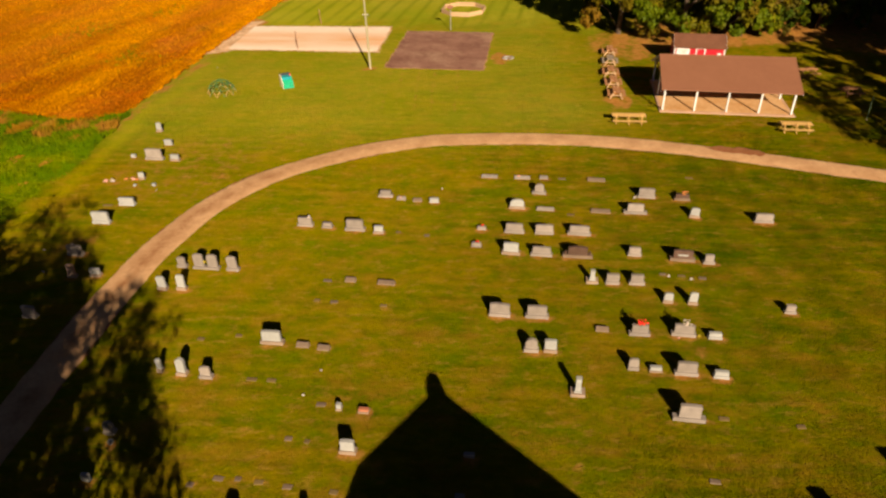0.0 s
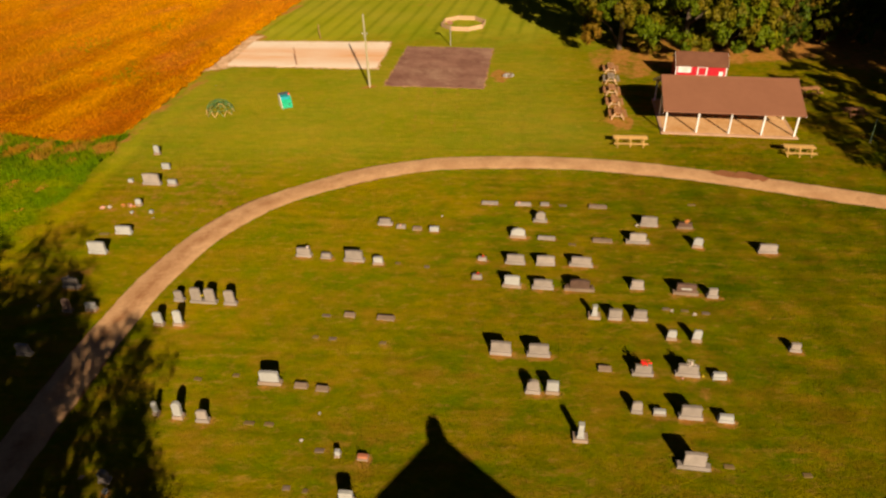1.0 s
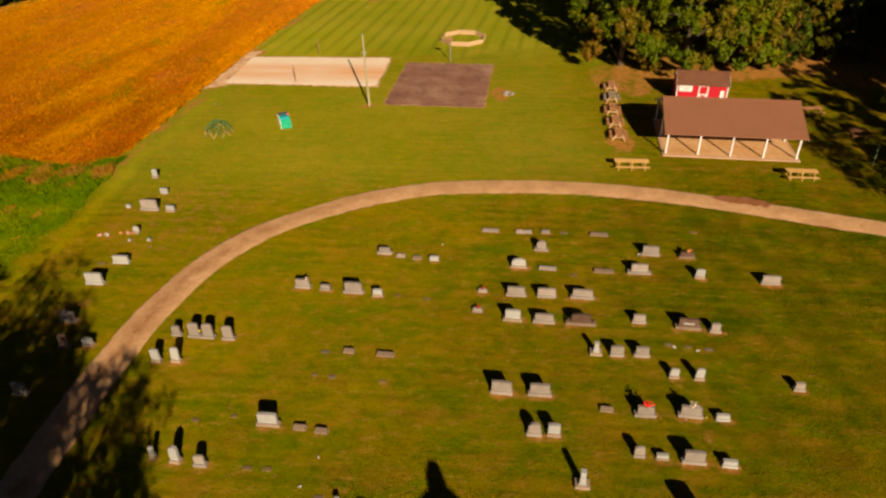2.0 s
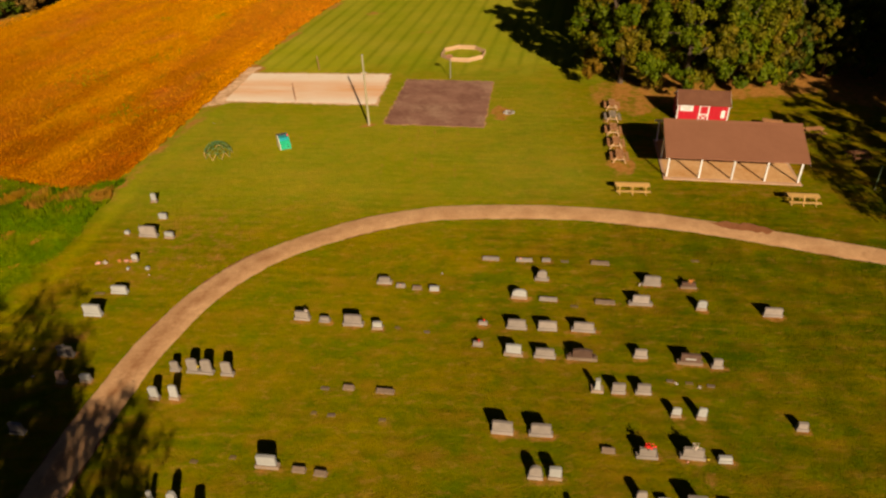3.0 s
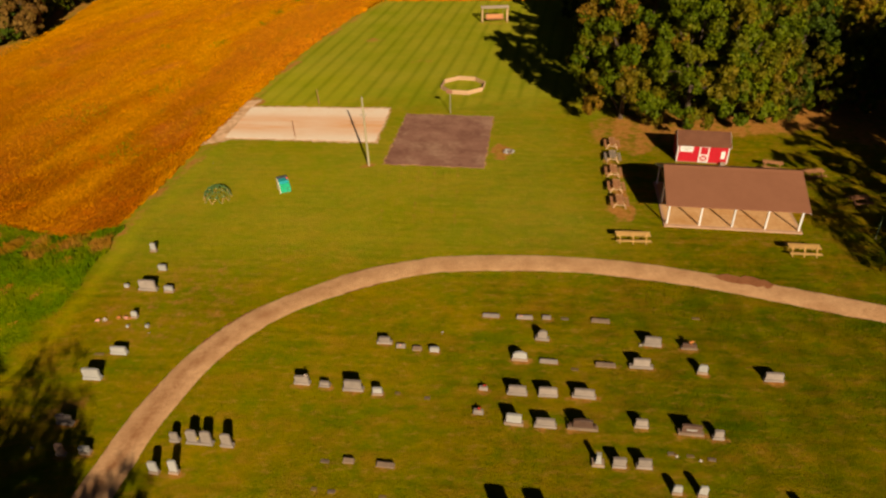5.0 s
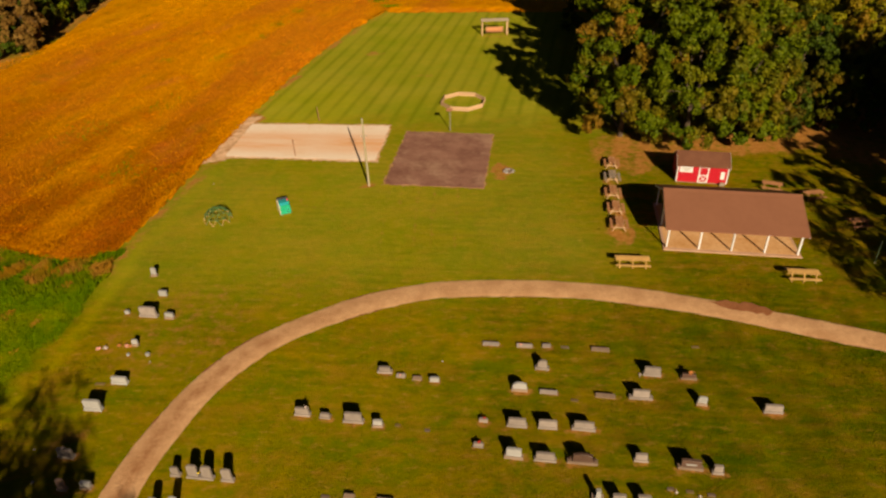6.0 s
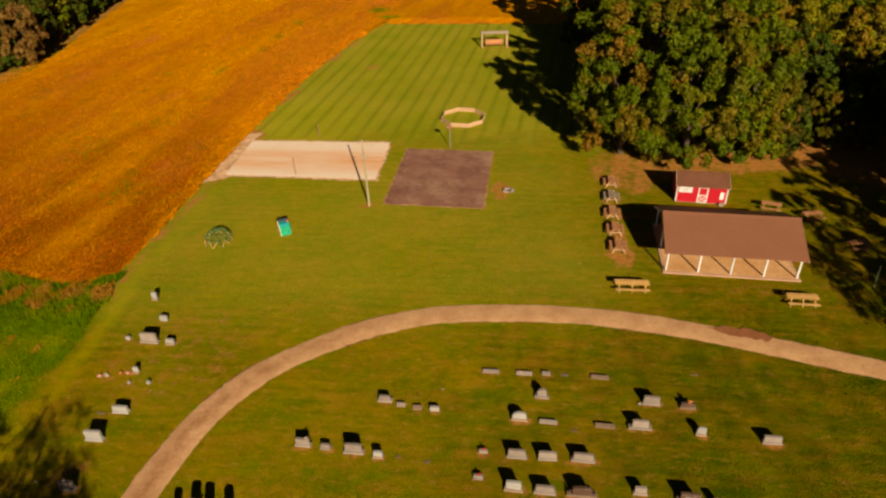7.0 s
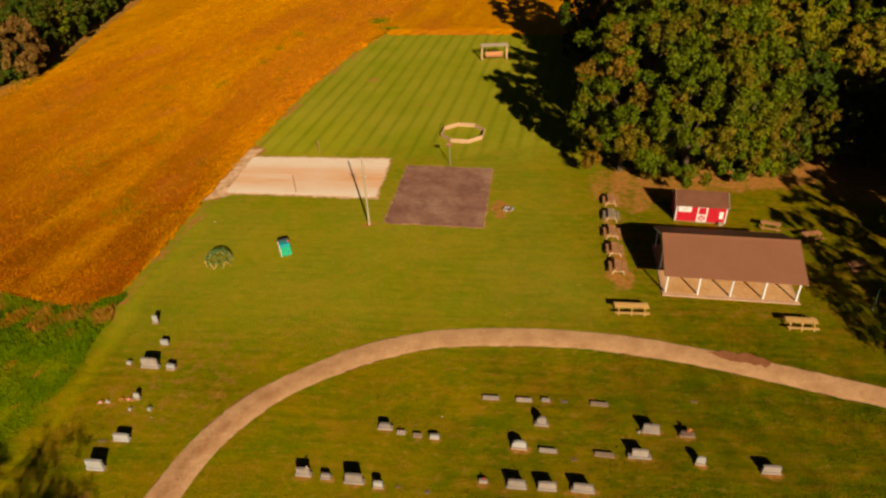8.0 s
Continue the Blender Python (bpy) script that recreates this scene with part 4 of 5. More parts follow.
def build_church():
    m = pose(4.0, 5.97, 0, 0, 0, -12.6)
    c = thing("church", m, "white gabled church with a small bell cote", "church")
    half, eave, ridge, long = 4.8, 6.20, 9.0, 19.0
    profile = [(-half, 0), (half, 0), (half, eave), (0, ridge - 0.15), (-half, eave)]
    bm = prism(profile, long)
    bmesh.ops.translate(bm, verts=bm.verts, vec=(0, -long / 2 - 0.3, 0))
    part("wall", bm, WHITE_PAINT, c)
    for side in (-1, 1):
        w = 5.05
        drop = w * 0.55
        bm = prism([(0, ridge), (side * w, ridge - drop), (side * w, ridge - drop - 0.16), (0, ridge - 0.16)], long + 0.6)
        bmesh.ops.translate(bm, verts=bm.verts, vec=(0, -long / 2 - 0.3, 0))
        part("roof", bm, SHINGLE, c, "brown shingle roof slope")
    cote = prism([(-0.62, ridge - 0.6), (0.62, ridge - 0.6), (0.36, ridge - 0.02), (0.31, ridge + 0.42), (0.20, ridge + 0.70), (-0.20, ridge + 0.70), (-0.31, ridge + 0.42), (-0.36, ridge - 0.02)], 0.8, 0.03)
    bmesh.ops.translate(cote, verts=cote.verts, vec=(0.20, -0.7, 0))
    part("bell_cote", cote, WHITE_PAINT, c)


build_church()

# ---- picnic shelter ----
SHELTER_TURN = -9.29


def build_shelter():
    s = thing("picnic_shelter", pose(21.03, 60.42, 0, 0, 0, SHELTER_TURN), "open picnic shelter with brown metal roof and white posts", "shelter")
    slab = one_box(12.1, 8.9, 0.10, 5.75, 3.98, 0.0, bevel=0.02)
    part("floor_slab", slab, APRON, s, "pinkish concrete slab with a bare rim")
    part("floor_finish", one_box(11.6, 8.15, 0.02, 5.75, 4.0, 0.088, bevel=0.004), CONCRETE, s, "tan stained floor")
    bays = 11.5 / 4
    post = bpy.data.meshes.new("post")
    bm = one_box(0.15, 0.15, 2.2, bevel=0.01)
    bm.to_mesh(post)
    bm.free()
    for i in range(5):
        for n in (0.0, 8.0):
            part("post", post, WHITE_PAINT, s).location = (i * bays, n, 0.10)
    for u in (0.0, 11.5):
        part("post", post, WHITE_PAINT, s).location = (u, 4.0, 0.10)
    for n in (0.0, 8.0):
        part("beam", one_box(11.9, 0.09, 0.26, 5.75, n, 2.08, bevel=0.01), WHITE_PAINT, s)
    eave, ridge, reach, mid = 2.18, 4.05, -0.36, 4.0
    pitch = (ridge - eave) / (mid - reach)
    for i in range(9):
        u = i * 11.5 / 8
        part("truss", prism([(reach + 0.1, eave - 0.04), (reach + 0.1, eave + 0.06), (mid, ridge - 0.10), (8 - reach - 0.1, eave + 0.06), (8 - reach - 0.1, eave - 0.04), (mid + 0.2, ridge - 0.26), (mid - 0.2, ridge - 0.26)], 0.06), PINE, s).matrix_basis = pose(u, 0, 0, 0, 0, 90)
        part("tie_beam", one_box(0.06, 8.0, 0.14, u, 4.0, 2.2), PINE, s)
    for k, side in enumerate((1, -1)):
        bm = bmesh.new()
        y0, y1 = (reach, mid) if side > 0 else (8 - reach, mid)
        run = (mid - reach)
        slope = math.atan2(ridge - eave, run)
        length = math.hypot(run, ridge - eave)
        m = Matrix.Translation((5.8, y0, eave)) @ Matrix.Rotation(math.pi if side < 0 else 0, 4, "Z") @ Matrix.Rotation(slope, 4, "X")
        sheet = part("roof_sheet", box(bm, 12.4, length, 0.05, 0, length / 2, 0), ROOF_METAL, s, "brown ribbed metal roof")
        sheet.matrix_basis = m
        rib = bpy.data.meshes.new("rib")
        rb = one_box(0.035, length, 0.004, 0, length / 2, 0.05, bevel=0.0015)
        rb.to_mesh(rib)
        rb.free()
        for i in range(41):
            part("rib", rib, ROOF_METAL, sheet).location = (-6.1 + i * 0.305, 0, 0)
        fascia = part("fascia", one_box(12.4, 0.03, 0.10, 0, -0.02, -0.05), ROOF_METAL, s)
        fascia.matrix_basis = Matrix.Translation((5.8, y0, eave)) @ Matrix.Rotation(math.pi if side < 0 else 0, 4, "Z")
    cap = prism([(-0.22, -0.085), (0, 0.025), (0.22, -0.085), (0.22, -0.10), (0, 0.0), (-0.22, -0.10)], 12.42)
    part("ridge_cap", cap, ROOF_METAL, s).matrix_basis = pose(5.8, mid, ridge + 0.09, 0, 0, 90)
    for u in (-0.38, 11.98):
        for side in (-1, 1):
            w = mid - reach
            bm = prism([(0, ridge), (side * w, eave), (side * w, eave - 0.16), (0, ridge - 0.16)], 0.03)
            part("barge_board", bm, WHITE_PAINT, s).matrix_basis = pose(u, mid, 0.0, 0, 0, 90)


build_shelter()

# ---- red shed ----


def build_shed():
    s = thing("shed", pose(25.79, 73.4, 0, 0, 0, -11.0), "red wooden storage shed with white trim and brown roof", "shed")
    wide, deep, eave, ridge = 5.28, 3.1, 2.10, 3.08
    part("skid_base", one_box(wide - 0.1, deep - 0.1, 0.12, wide / 2, deep / 2, 0), GREY_WOOD, s)
    prof = [(0, 0.1), (deep, 0.1), (deep, eave), (deep / 2, ridge - 0.08), (0, eave)]
    wall = part("wall", prism(prof, wide), RED_PAINT, s)
    wall.matrix_basis = pose(wide / 2, 0, 0, 0, 0, 90)
    board = bpy.data.meshes.new("batten")
    bm = one_box(0.03, 0.012, eave - 0.15)
    bm.to_mesh(board)
    bm.free()
    for i in range(17):
        part("batten", board, RED_PAINT, s).location = (0.16 + i * 0.31, -0.004, 0.12)
    for u in (0.05, wide - 0.05):
        part("corner_trim", one_box(0.12, 0.03, eave - 0.1, u, -0.012, 0.1), WHITE_PAINT, s)
    part("eave_trim", one_box(wide, 0.03, 0.10, wide / 2, -0.016, eave - 0.12), WHITE_PAINT, s)
    door = part("door", one_box(0.95, 0.04, 1.80, 2.75, -0.02, 0.14), RED_PAINT, s)
    for u in (2.30, 3.20):
        part("stile", one_box(0.12, 0.03, 1.84, u, -0.05, 0.12), WHITE_PAINT, door)
    for z in (0.12, 0.92, 1.86):
        part("rail", one_box(1.0, 0.028, 0.11, 2.75, -0.052, z), WHITE_PAINT, door)
    for sgn in (-1, 1):
        brace = one_box(1.0, 0.02, 0.08, 0, 0, -0.04)
        part("brace", brace, WHITE_PAINT, door).matrix_basis = pose(2.75, -0.056, 0.57, 0, sgn * 41, 0)
    sign = part("sign_board", one_box(1.35, 0.03, 0.62, 0.92, -0.03, 1.26), WHITE_PAINT, s, "white notice board")
    for k in range(2):
        part("notice_line", one_box(0.95 - 0.3 * k, 0.008, 0.09, 0.92, -0.05, 1.63 - 0.2 * k), STEEL, sign)
    part("window", one_box(0.40, 0.03, 0.85, 4.72, -0.03, 0.62), WHITE_PAINT, s, "white framed panel")
    part("planter", one_box(0.5, 0.3, 0.35, 4.75, -0.3, 0.0, bevel=0.02), GREY_WOOD, s)
    for side in (-1, 1):
        w = deep / 2 + 0.16
        drop = (ridge - eave) / (deep / 2) * w
        bm = prism([(0, ridge), (side * w, ridge - drop), (side * w, ridge - drop - 0.07), (0, ridge - 0.07)], wide + 0.24)
        part("roof", bm, SHINGLE, s, "brown shingle roof slope").matrix_basis = pose(wide / 2, deep / 2, 0.02, 0, 0, 90)
    for u in (-0.125, wide + 0.125):
        for side in (-1, 1):
            w = deep / 2 + 0.16
            drop = (ridge - eave) / (deep / 2) * w
            bm = prism([(0, ridge), (side * w, ridge - drop), (side * w, ridge - drop - 0.13), (0, ridge - 0.13)], 0.02)
            part("barge_board", bm, WHITE_PAINT, s).matrix_basis = pose(u, deep / 2, 0.015, 0, 0, 90)


build_shed()

# ---- picnic tables ----


def picnic_table(x, y, turn, length, wood, label, group, legs=None):
    t = thing("picnic_table", pose(x, y, 0, 0, 0, turn), label, "picnic table", group)
    legs = legs or wood
    for k in range(5):
        part("top_plank", one_box(length, 0.145, 0.04, 0, (k - 2) * 0.155, 0.72, bevel=0.006), wood, t)
    for side in (-1, 1):
        for k in range(2):
            part("bench_plank", one_box(length, 0.135, 0.04, 0, side * (0.66 + 0.145 * k), 0.42, bevel=0.006), wood, t)
    for u in (-0.36, 0.36) if length < 2.6 else (-0.38, 0.0, 0.38):
        for side in (-1, 1):
            leg = one_box(0.05, 0.10, 0.92)
            part("leg", leg, legs, t).matrix_basis = pose(u * length, side * 0.62, 0, side * 28, 0, 0)
        part("cross_bar", one_box(0.05, 1.62, 0.09, u * length + 0.05, 0, 0.33), legs, t)
        part("top_batten", one_box(0.05, 0.74, 0.08, u * length + 0.05, 0, 0.64), legs, t)
    return t


picnic_table(17.15, 57.75, -6, 3.0, PINE, "long new pine picnic table on the lawn", "picnic tables by the track")
picnic_table(31.15, 55.05, -8, 2.6, PINE, "long new pine picnic table on the lawn", "picnic tables by the track")
for k, (x, y) in enumerate(((19.75, 77.6), (19.05, 74.2), (18.35, 70.65), (17.9, 67.35), (17.5, 64.2))):
    wood = GREY_WOOD if k == 1 else RED_WOOD
    picnic_table(x, y, 81, 1.9, wood, "weathered grey picnic table on bare earth" if k == 1 else "weathered red-brown picnic table on bare earth", "row of picnic tables", PALE_WOOD)
picnic_table(35.3, 71.2, -22, 2.0, RED_WOOD, "weathered red-brown picnic table behind the shelter", "tables behind the shelter")
picnic_table(38.6, 69.0, 8, 2.0, RED_WOOD, "weathered red-brown picnic table behind the shelter", "tables behind the shelter")
picnic_table(40.3, 63.3, 5, 1.8, RED_WOOD, "weathered picnic table in the shade", "tables behind the shelter")

# ---- play and sports things ----


def build_pole():
    p = thing("utility_pole", pose(-7.64, 74.3, 0, 0, -1.0, 0), "bleached wooden utility pole standing in the lawn", "pole")
    part("shaft", one_rod((0, 0, -0.1), (0, 0, 7.8), 0.13, 0.085, 12), POLE_WOOD, p)
    part("bracket", one_rod((-0.35, 0, 5.9), (0.35, 0, 5.9), 0.05, 0.05, 8), STEEL, p)
    part("band", one_rod((0, 0, 5.6), (0, 0, 5.75), 0.125, 0.125, 12), STEEL, p)
    part("cap", one_rod((0, 0, 7.8), (0, 0, 7.9), 0.11, 0.03, 12), STEEL, p)


build_pole()


def net_post(x, y, tall, lean):
    p = thing("net_post", pose(x, y, 0, 0, lean, 0), "rusty brown volleyball net post", "net post", "net posts")
    part("shaft", one_rod((0, 0, -0.05), (0, 0, tall), 0.055, 0.05, 10), RUSTY, p)
    part("cap", one_rod((0, 0, tall), (0, 0, tall + 0.03), 0.06, 0.04, 10), RUSTY, p)
    for z in (0.9, tall - 0.15):
        part("hook", one_rod((0.05, 0, z), (0.12, 0, z + 0.03), 0.015, 0.015, 6), STEEL, p)


net_post(-17.1, 82.4, 2.15, -2)
net_post(-15.75, 93.4, 1.9, -4)


def build_hoop():
    h = thing("basketball_hoop", pose(1.64, 88.9, 0, 0, 0, -8), "steel basketball hoop with small fan-shaped backboard", "basketball hoop")
    part("post", one_rod((0, 0, -0.05), (0, 0, 3.0), 0.06, 0.055, 10), STEEL, h)
    part("arm", one_rod((0, 0, 2.9), (0, -0.6, 3.2), 0.05, 0.04, 8), STEEL, h)
    prof = [(0.28, 2.88), (0.38, 3.0)] + [(0.42 * math.cos(radians(a)), 3.08 + 0.26 * math.sin(radians(a))) for a in range(0, 181, 20)] + [(-0.38, 3.0), (-0.28, 2.88)]
    board = part("backboard", prism(prof, 0.05, 0.01), RUSTY, h, "weathered brown fan backboard")
    board.location = (0, -0.64, 0)
    ring = bmesh.new()
    for i in range(12):
        a, b = radians(30 * i), radians(30 * i + 30)
        rod(ring, (0.23 * math.cos(a), -0.93 + 0.23 * math.sin(a), 3.0), (0.23 * math.cos(b), -0.93 + 0.23 * math.sin(b), 3.0), 0.012, 0.012, 5)
    part("rim", ring, RUSTY, h)


build_hoop()


def build_pit():
    p = thing("ball_pit", pose(3.68, 98.35, 0, 0, 0, 10), "octagonal wooden ball pit with low plank walls", "ball pit")
    r, n = 3.1, 8
    side = 2 * r * math.sin(math.pi / n)
    plank = bpy.data.meshes.new("plank")
    bm = one_box(side - 0.06, 0.05, 0.18, bevel=0.008)
    bm.to_mesh(plank)
    bm.free()
    post = bpy.data.meshes.new("post")
    bm = one_box(0.10, 0.10, 0.62, bevel=0.008)
    bm.to_mesh(post)
    bm.free()
    p_wood = (PALE_WOOD, PIT_WOOD)
    for i in range(n):
        a = math.tau * (i + 0.5) / n
        rad = r * math.cos(math.pi / n)
        for k in range(3):
            part("plank", plank, p_wood[i % 2], p).matrix_basis = Matrix.Translation((rad * math.cos(a), rad * math.sin(a), 0.02 + 0.19 * k)) @ Matrix.Rotation(a + math.pi / 2, 4, "Z")
        b = math.tau * i / n
        part("post", post, PALE_WOOD, p).matrix_basis = Matrix.Translation((r * math.cos(b), r * math.sin(b), 0)) @ Matrix.Rotation(b, 4, "Z")


build_pit()


def build_swing_frame():
    s = thing("bench_swing", pose(10.7, 131.9, 0, 0, 0, 2), "pale timber frame with a hanging bench swing", "swing")
    for u in (-2.25, 2.25):
        for v in (-0.35, 0.75):
            part("post", one_box(0.16, 0.16, 2.5, u, v, 0, bevel=0.01), PALE_WOOD, s)
        part("side_beam", one_box(0.14, 1.5, 0.16, u, 0.2, 2.4), PALE_WOOD, s)
    for v in (-0.5, 0.2, 0.9):
        part("top_beam", one_box(5.0, 0.22, 0.14, 0, v, 2.56, bevel=0.01), GREY_WOOD, s)
    seat = part("bench", one_box(3.2, 0.6, 0.08, 0, 0.2, 0.55), RED_WOOD, s)
    part("bench_back", one_box(3.2, 0.06, 0.7, 0, 0.5, 0.62), RED_WOOD, seat)
    for u in (-1.45, 1.45):
        part("chain", one_rod((u, 0.2, 0.6), (u, 0.2, 2.55), 0.02, 0.02, 5), STEEL, seat)


build_swing_frame()


def build_dome():
    d = thing("climbing_dome", pose(-22.5, 67.7, 0, 0, 0, 12), "green and yellow metal climbing dome on the lawn", "climbing dome")
    r, tall = 1.42, 1.38
    rings = []
    for lat, n, off in ((0, 10, 0), (26, 10, 0.5), (50, 10, 0), (72, 5, 0.25)):
        rings.append([Vector((r * math.cos(radians(lat)) * math.cos(math.tau * (i + off) / n), r * math.cos(radians(lat)) * math.sin(math.tau * (i + off) / n), tall * math.sin(radians(lat)))) for i in range(n)])
    top = Vector((0, 0, tall))
    low, high = [], []
    for i in range(10):
        j = (i + 1) % 10
        low += [(rings[0][i], rings[1][i]), (rings[0][j], rings[1][i])]
        high += [(rings[1][i], rings[1][j]), (rings[1][i], rings[2][i]), (rings[1][i], rings[2][j]), (rings[2][i], rings[2][j]), (rings[2][i], rings[3][i // 2])]
    for i in range(5):
        high += [(rings[3][i], rings[3][(i + 1) % 5]), (rings[3][i], top)]
    for k, (a, b) in enumerate(low):
        part("bar", one_rod(a, b, 0.032, 0.032, 6), GREEN_METAL if k % 3 == 0 else YELLOW_METAL, d)
    for a, b in high:
        part("bar", one_rod(a, b, 0.032, 0.032, 6), GREEN_METAL, d)
    for q in rings[1] + rings[2] + rings[3] + [top]:
        part("joint", one_rod(q - Vector((0, 0, 0.03)), q + Vector((0, 0, 0.03)), 0.05, 0.05, 6), GREEN_METAL, d)


build_dome()


def build_playhouse():
    p = thing("play_slide", pose(-16.0, 69.1, 0, 0, 0, 24), "teal plastic toddler climber with cream sides and blue platform", "play slide")
    for u in (-0.52, 0.52):
        part("side_panel", prism([(-0.70, 0), (0.70, 0), (0.66, 1.15), (0.30, 1.30), (-0.15, 1.1), (-0.68, 0.5)], 0.07, 0.02), PALE_PLASTIC if u < 0 else TEAL, p, "cream plastic side panel" if u < 0 else "").matrix_basis = pose(u, 0, 0, 0, 0, 90)
    part("front_panel", one_box(0.98, 0.10, 0.60, 0, -0.64, 0.02, bevel=0.03), TEAL, p)
    part("slide", one_box(0.98, 0.50, 0.08, bevel=0.03), TEAL, p, "teal plastic slide").matrix_basis = pose(0, -0.42, 0.66, 30, 0, 0)
    part("platform", one_box(0.98, 0.72, 0.34, 0, 0.22, 0.74, bevel=0.03), CYAN, p, "blue plastic platform")
    part("back_panel", one_box(1.1, 0.10, 1.30, 0, 0.63, 0.0, bevel=0.03), DARK_PLASTIC, p, "dark plastic back panel")
    part("wheel", one_rod((0.40, 0.15, 1.18), (0.56, 0.15, 1.18), 0.13, 0.13, 14), RED_PLASTIC, p, "red plastic steering wheel")
    for z in (0.2, 0.42):
        part("foothold", one_box(0.16, 0.06, 0.10, 0.25, -0.68, z, bevel=0.02), DARK_PLASTIC, p)


build_playhouse()


def build_sign_post():
    p = thing("metal_post", pose(38.6, 57.1, 0, 0, -2, 0), "thin green metal post standing in the shade", "post")
    part("shaft", one_rod((0, 0, -0.05), (0, 0, 2.25), 0.045, 0.04, 8), GREEN_POST, p)
    part("cap", one_rod((0, 0, 2.25), (0, 0, 2.3), 0.05, 0.03, 8), GREEN_POST, p)
    part("footing", one_rod((0, 0, 0.0), (0, 0, 0.06), 0.12, 0.10, 10), CONCRETE, p)


build_sign_post()


def build_stone_ring():
    # made-up ring and dark disc in place of a few unidentified pale and dark objects
    f = thing("stone_ring", pose(7.95, 76.9, 0), "pale and dark stones standing in for unclear small objects", "fire ring")
    r = random.Random(9)
    for i in range(9):
        a = math.tau * i / 9
        bm = bmesh.new()
        bmesh.ops.create_icosphere(bm, subdivisions=2, radius=0.19)
        for v in bm.verts:
            v.co *= 1 + r.uniform(-0.15, 0.15)
            v.co.z = max(v.co.z * 0.8, -0.07)
        st = part("stone", bm, (MARBLE, DARK_STONE, GRANITE)[i % 3], f)
        st.location = (0.5 * math.cos(a), 0.42 * math.sin(a), 0.08)
    part("ash", one_rod((0, 0, 0.0), (0, 0, 0.04), 0.36, 0.32, 14), DARK_STONE, f)


build_stone_ring()

# ---- gravestones ----
ROW_TURN = -8.0
STONES = {"white": MARBLE, "grey": GRANITE, "rose": ROSE, "red": RED_STONE, "brown": BROWN_STONE}
WORDS = {"white": "pale weathered marble", "grey": "grey granite", "rose": "pinkish granite", "red": "red granite", "brown": "polished dark brown granite"}
FORMS = {"die": "block headstone", "tab": "upright tablet headstone", "round": "round-topped headstone", "serp": "curved-top headstone with side vases"}
dark_granite, grey_granite = DARK_STONE, GRANITE
_g = random.Random(17)
PLOTS = []


def stone_outline(w, h, shape):
    a = w / 2
    if shape == "round":
        r = min(a, h * 0.45)
        return [(-a, 0), (a, 0)] + [(a * math.cos(radians(t)), h - r + r * math.sin(radians(t))) for t in range(0, 181, 20)]
    if shape == "tab":
        r = 0.22 * w
        return [(-a * 1.04, 0), (a * 1.04, 0), (a, h - 1.2 * r), (a * 0.9, h - 0.45 * r), (a * 0.55, h - 0.08 * r), (0, h), (-a * 0.55, h - 0.08 * r), (-a * 0.9, h - 0.45 * r), (-a, h - 1.2 * r)]
    if shape == "serp":
        return [(-a, 0), (a, 0), (a * 0.97, h * 0.86), (a * 0.6, h * 0.93), (a * 0.3, h), (-a * 0.3, h), (-a * 0.6, h * 0.93), (-a * 0.97, h * 0.86)]
    return [(-a, 0), (a, 0), (a * 0.985, h * 0.95), (a * 0.5, h * 0.99), (0, h), (-a * 0.5, h * 0.99), (-a * 0.985, h * 0.95)]


def headstone(x, y, w, h, base, colour, shape):
    """A stone of width w and whole height h, on a base of its own where base is more than 0."""
    old = shape in ("tab", "round")
    PLOTS.append((x, y, max(w, base), 0.62))
    t = thing("headstone", pose(x, y, 0, 0, 0, ROW_TURN + _g.uniform(-2, 2)), f"{WORDS[colour]} {FORMS[shape]} on the grass", "headstone", "headstones")
    lift = 0.0
    deep = 0.16 if shape == "tab" else 0.22
    if base > 0:
        lift = min(0.20, 0.10 + 0.12 * h) if h > 0.35 else 0.06
        foot = FOOTING if colour in ("white", "rose", "red") and base / w > 1.12 else DARK_STONE if colour == "brown" else STONES[colour]
        part("base", one_box(base, deep + 0.14, lift + 0.03, 0, 0, -0.03, bevel=0.015), foot, t)
    die = part("tablet", prism(stone_outline(w, h - lift, shape), deep, 0.014), STONES[colour], t)
    die.matrix_basis = pose(0, 0, lift - (0.0 if base else 0.03), _g.uniform(-2.5, 2.5) if old else _g.uniform(-0.6, 0.6), _g.uniform(-2.5, 2.5) if old else _g.uniform(-0.5, 0.5), 0)
    if (x, y) == (15.27, 35.52):
        part("inscription_bar", one_box(0.62, 0.02, 0.12, 0, -deep / 2 - 0.006, 0.38), MARBLE, t, "pale band of worn lettering")
    if shape == "serp":
        for u in (-1, 1):
            vase = rod(bmesh.new(), (0, 0, 0), (0, 0, 0.22), 0.06, 0.09, 10)
            part("vase", vase, STONES[colour], t).location = (u * (w / 2 + 0.14), 0, lift)
    return t


def slant_marker(x, y, w, stone):
    """A low block with a sloping top."""
    PLOTS.append((x, y, w, 0.5))
    t = thing("slant_marker", pose(x, y, 0, 0, 0, ROW_TURN + _g.uniform(-2, 2)), "low granite grave marker with a sloping top in the turf", "grave marker", "low markers")
    a = [(-0.13, -0.02), (0.13, -0.02), (0.13, 0.19), (0.07, 0.20), (-0.13, 0.11)]
    part("block", prism(a, w, 0.012), stone, t).matrix_basis = pose(0, 0, 0, 0, 0, 90)
    part("footing", one_box(w + 0.06, 0.34, 0.04, 0, 0, -0.015), FOOTING, t)
    return t


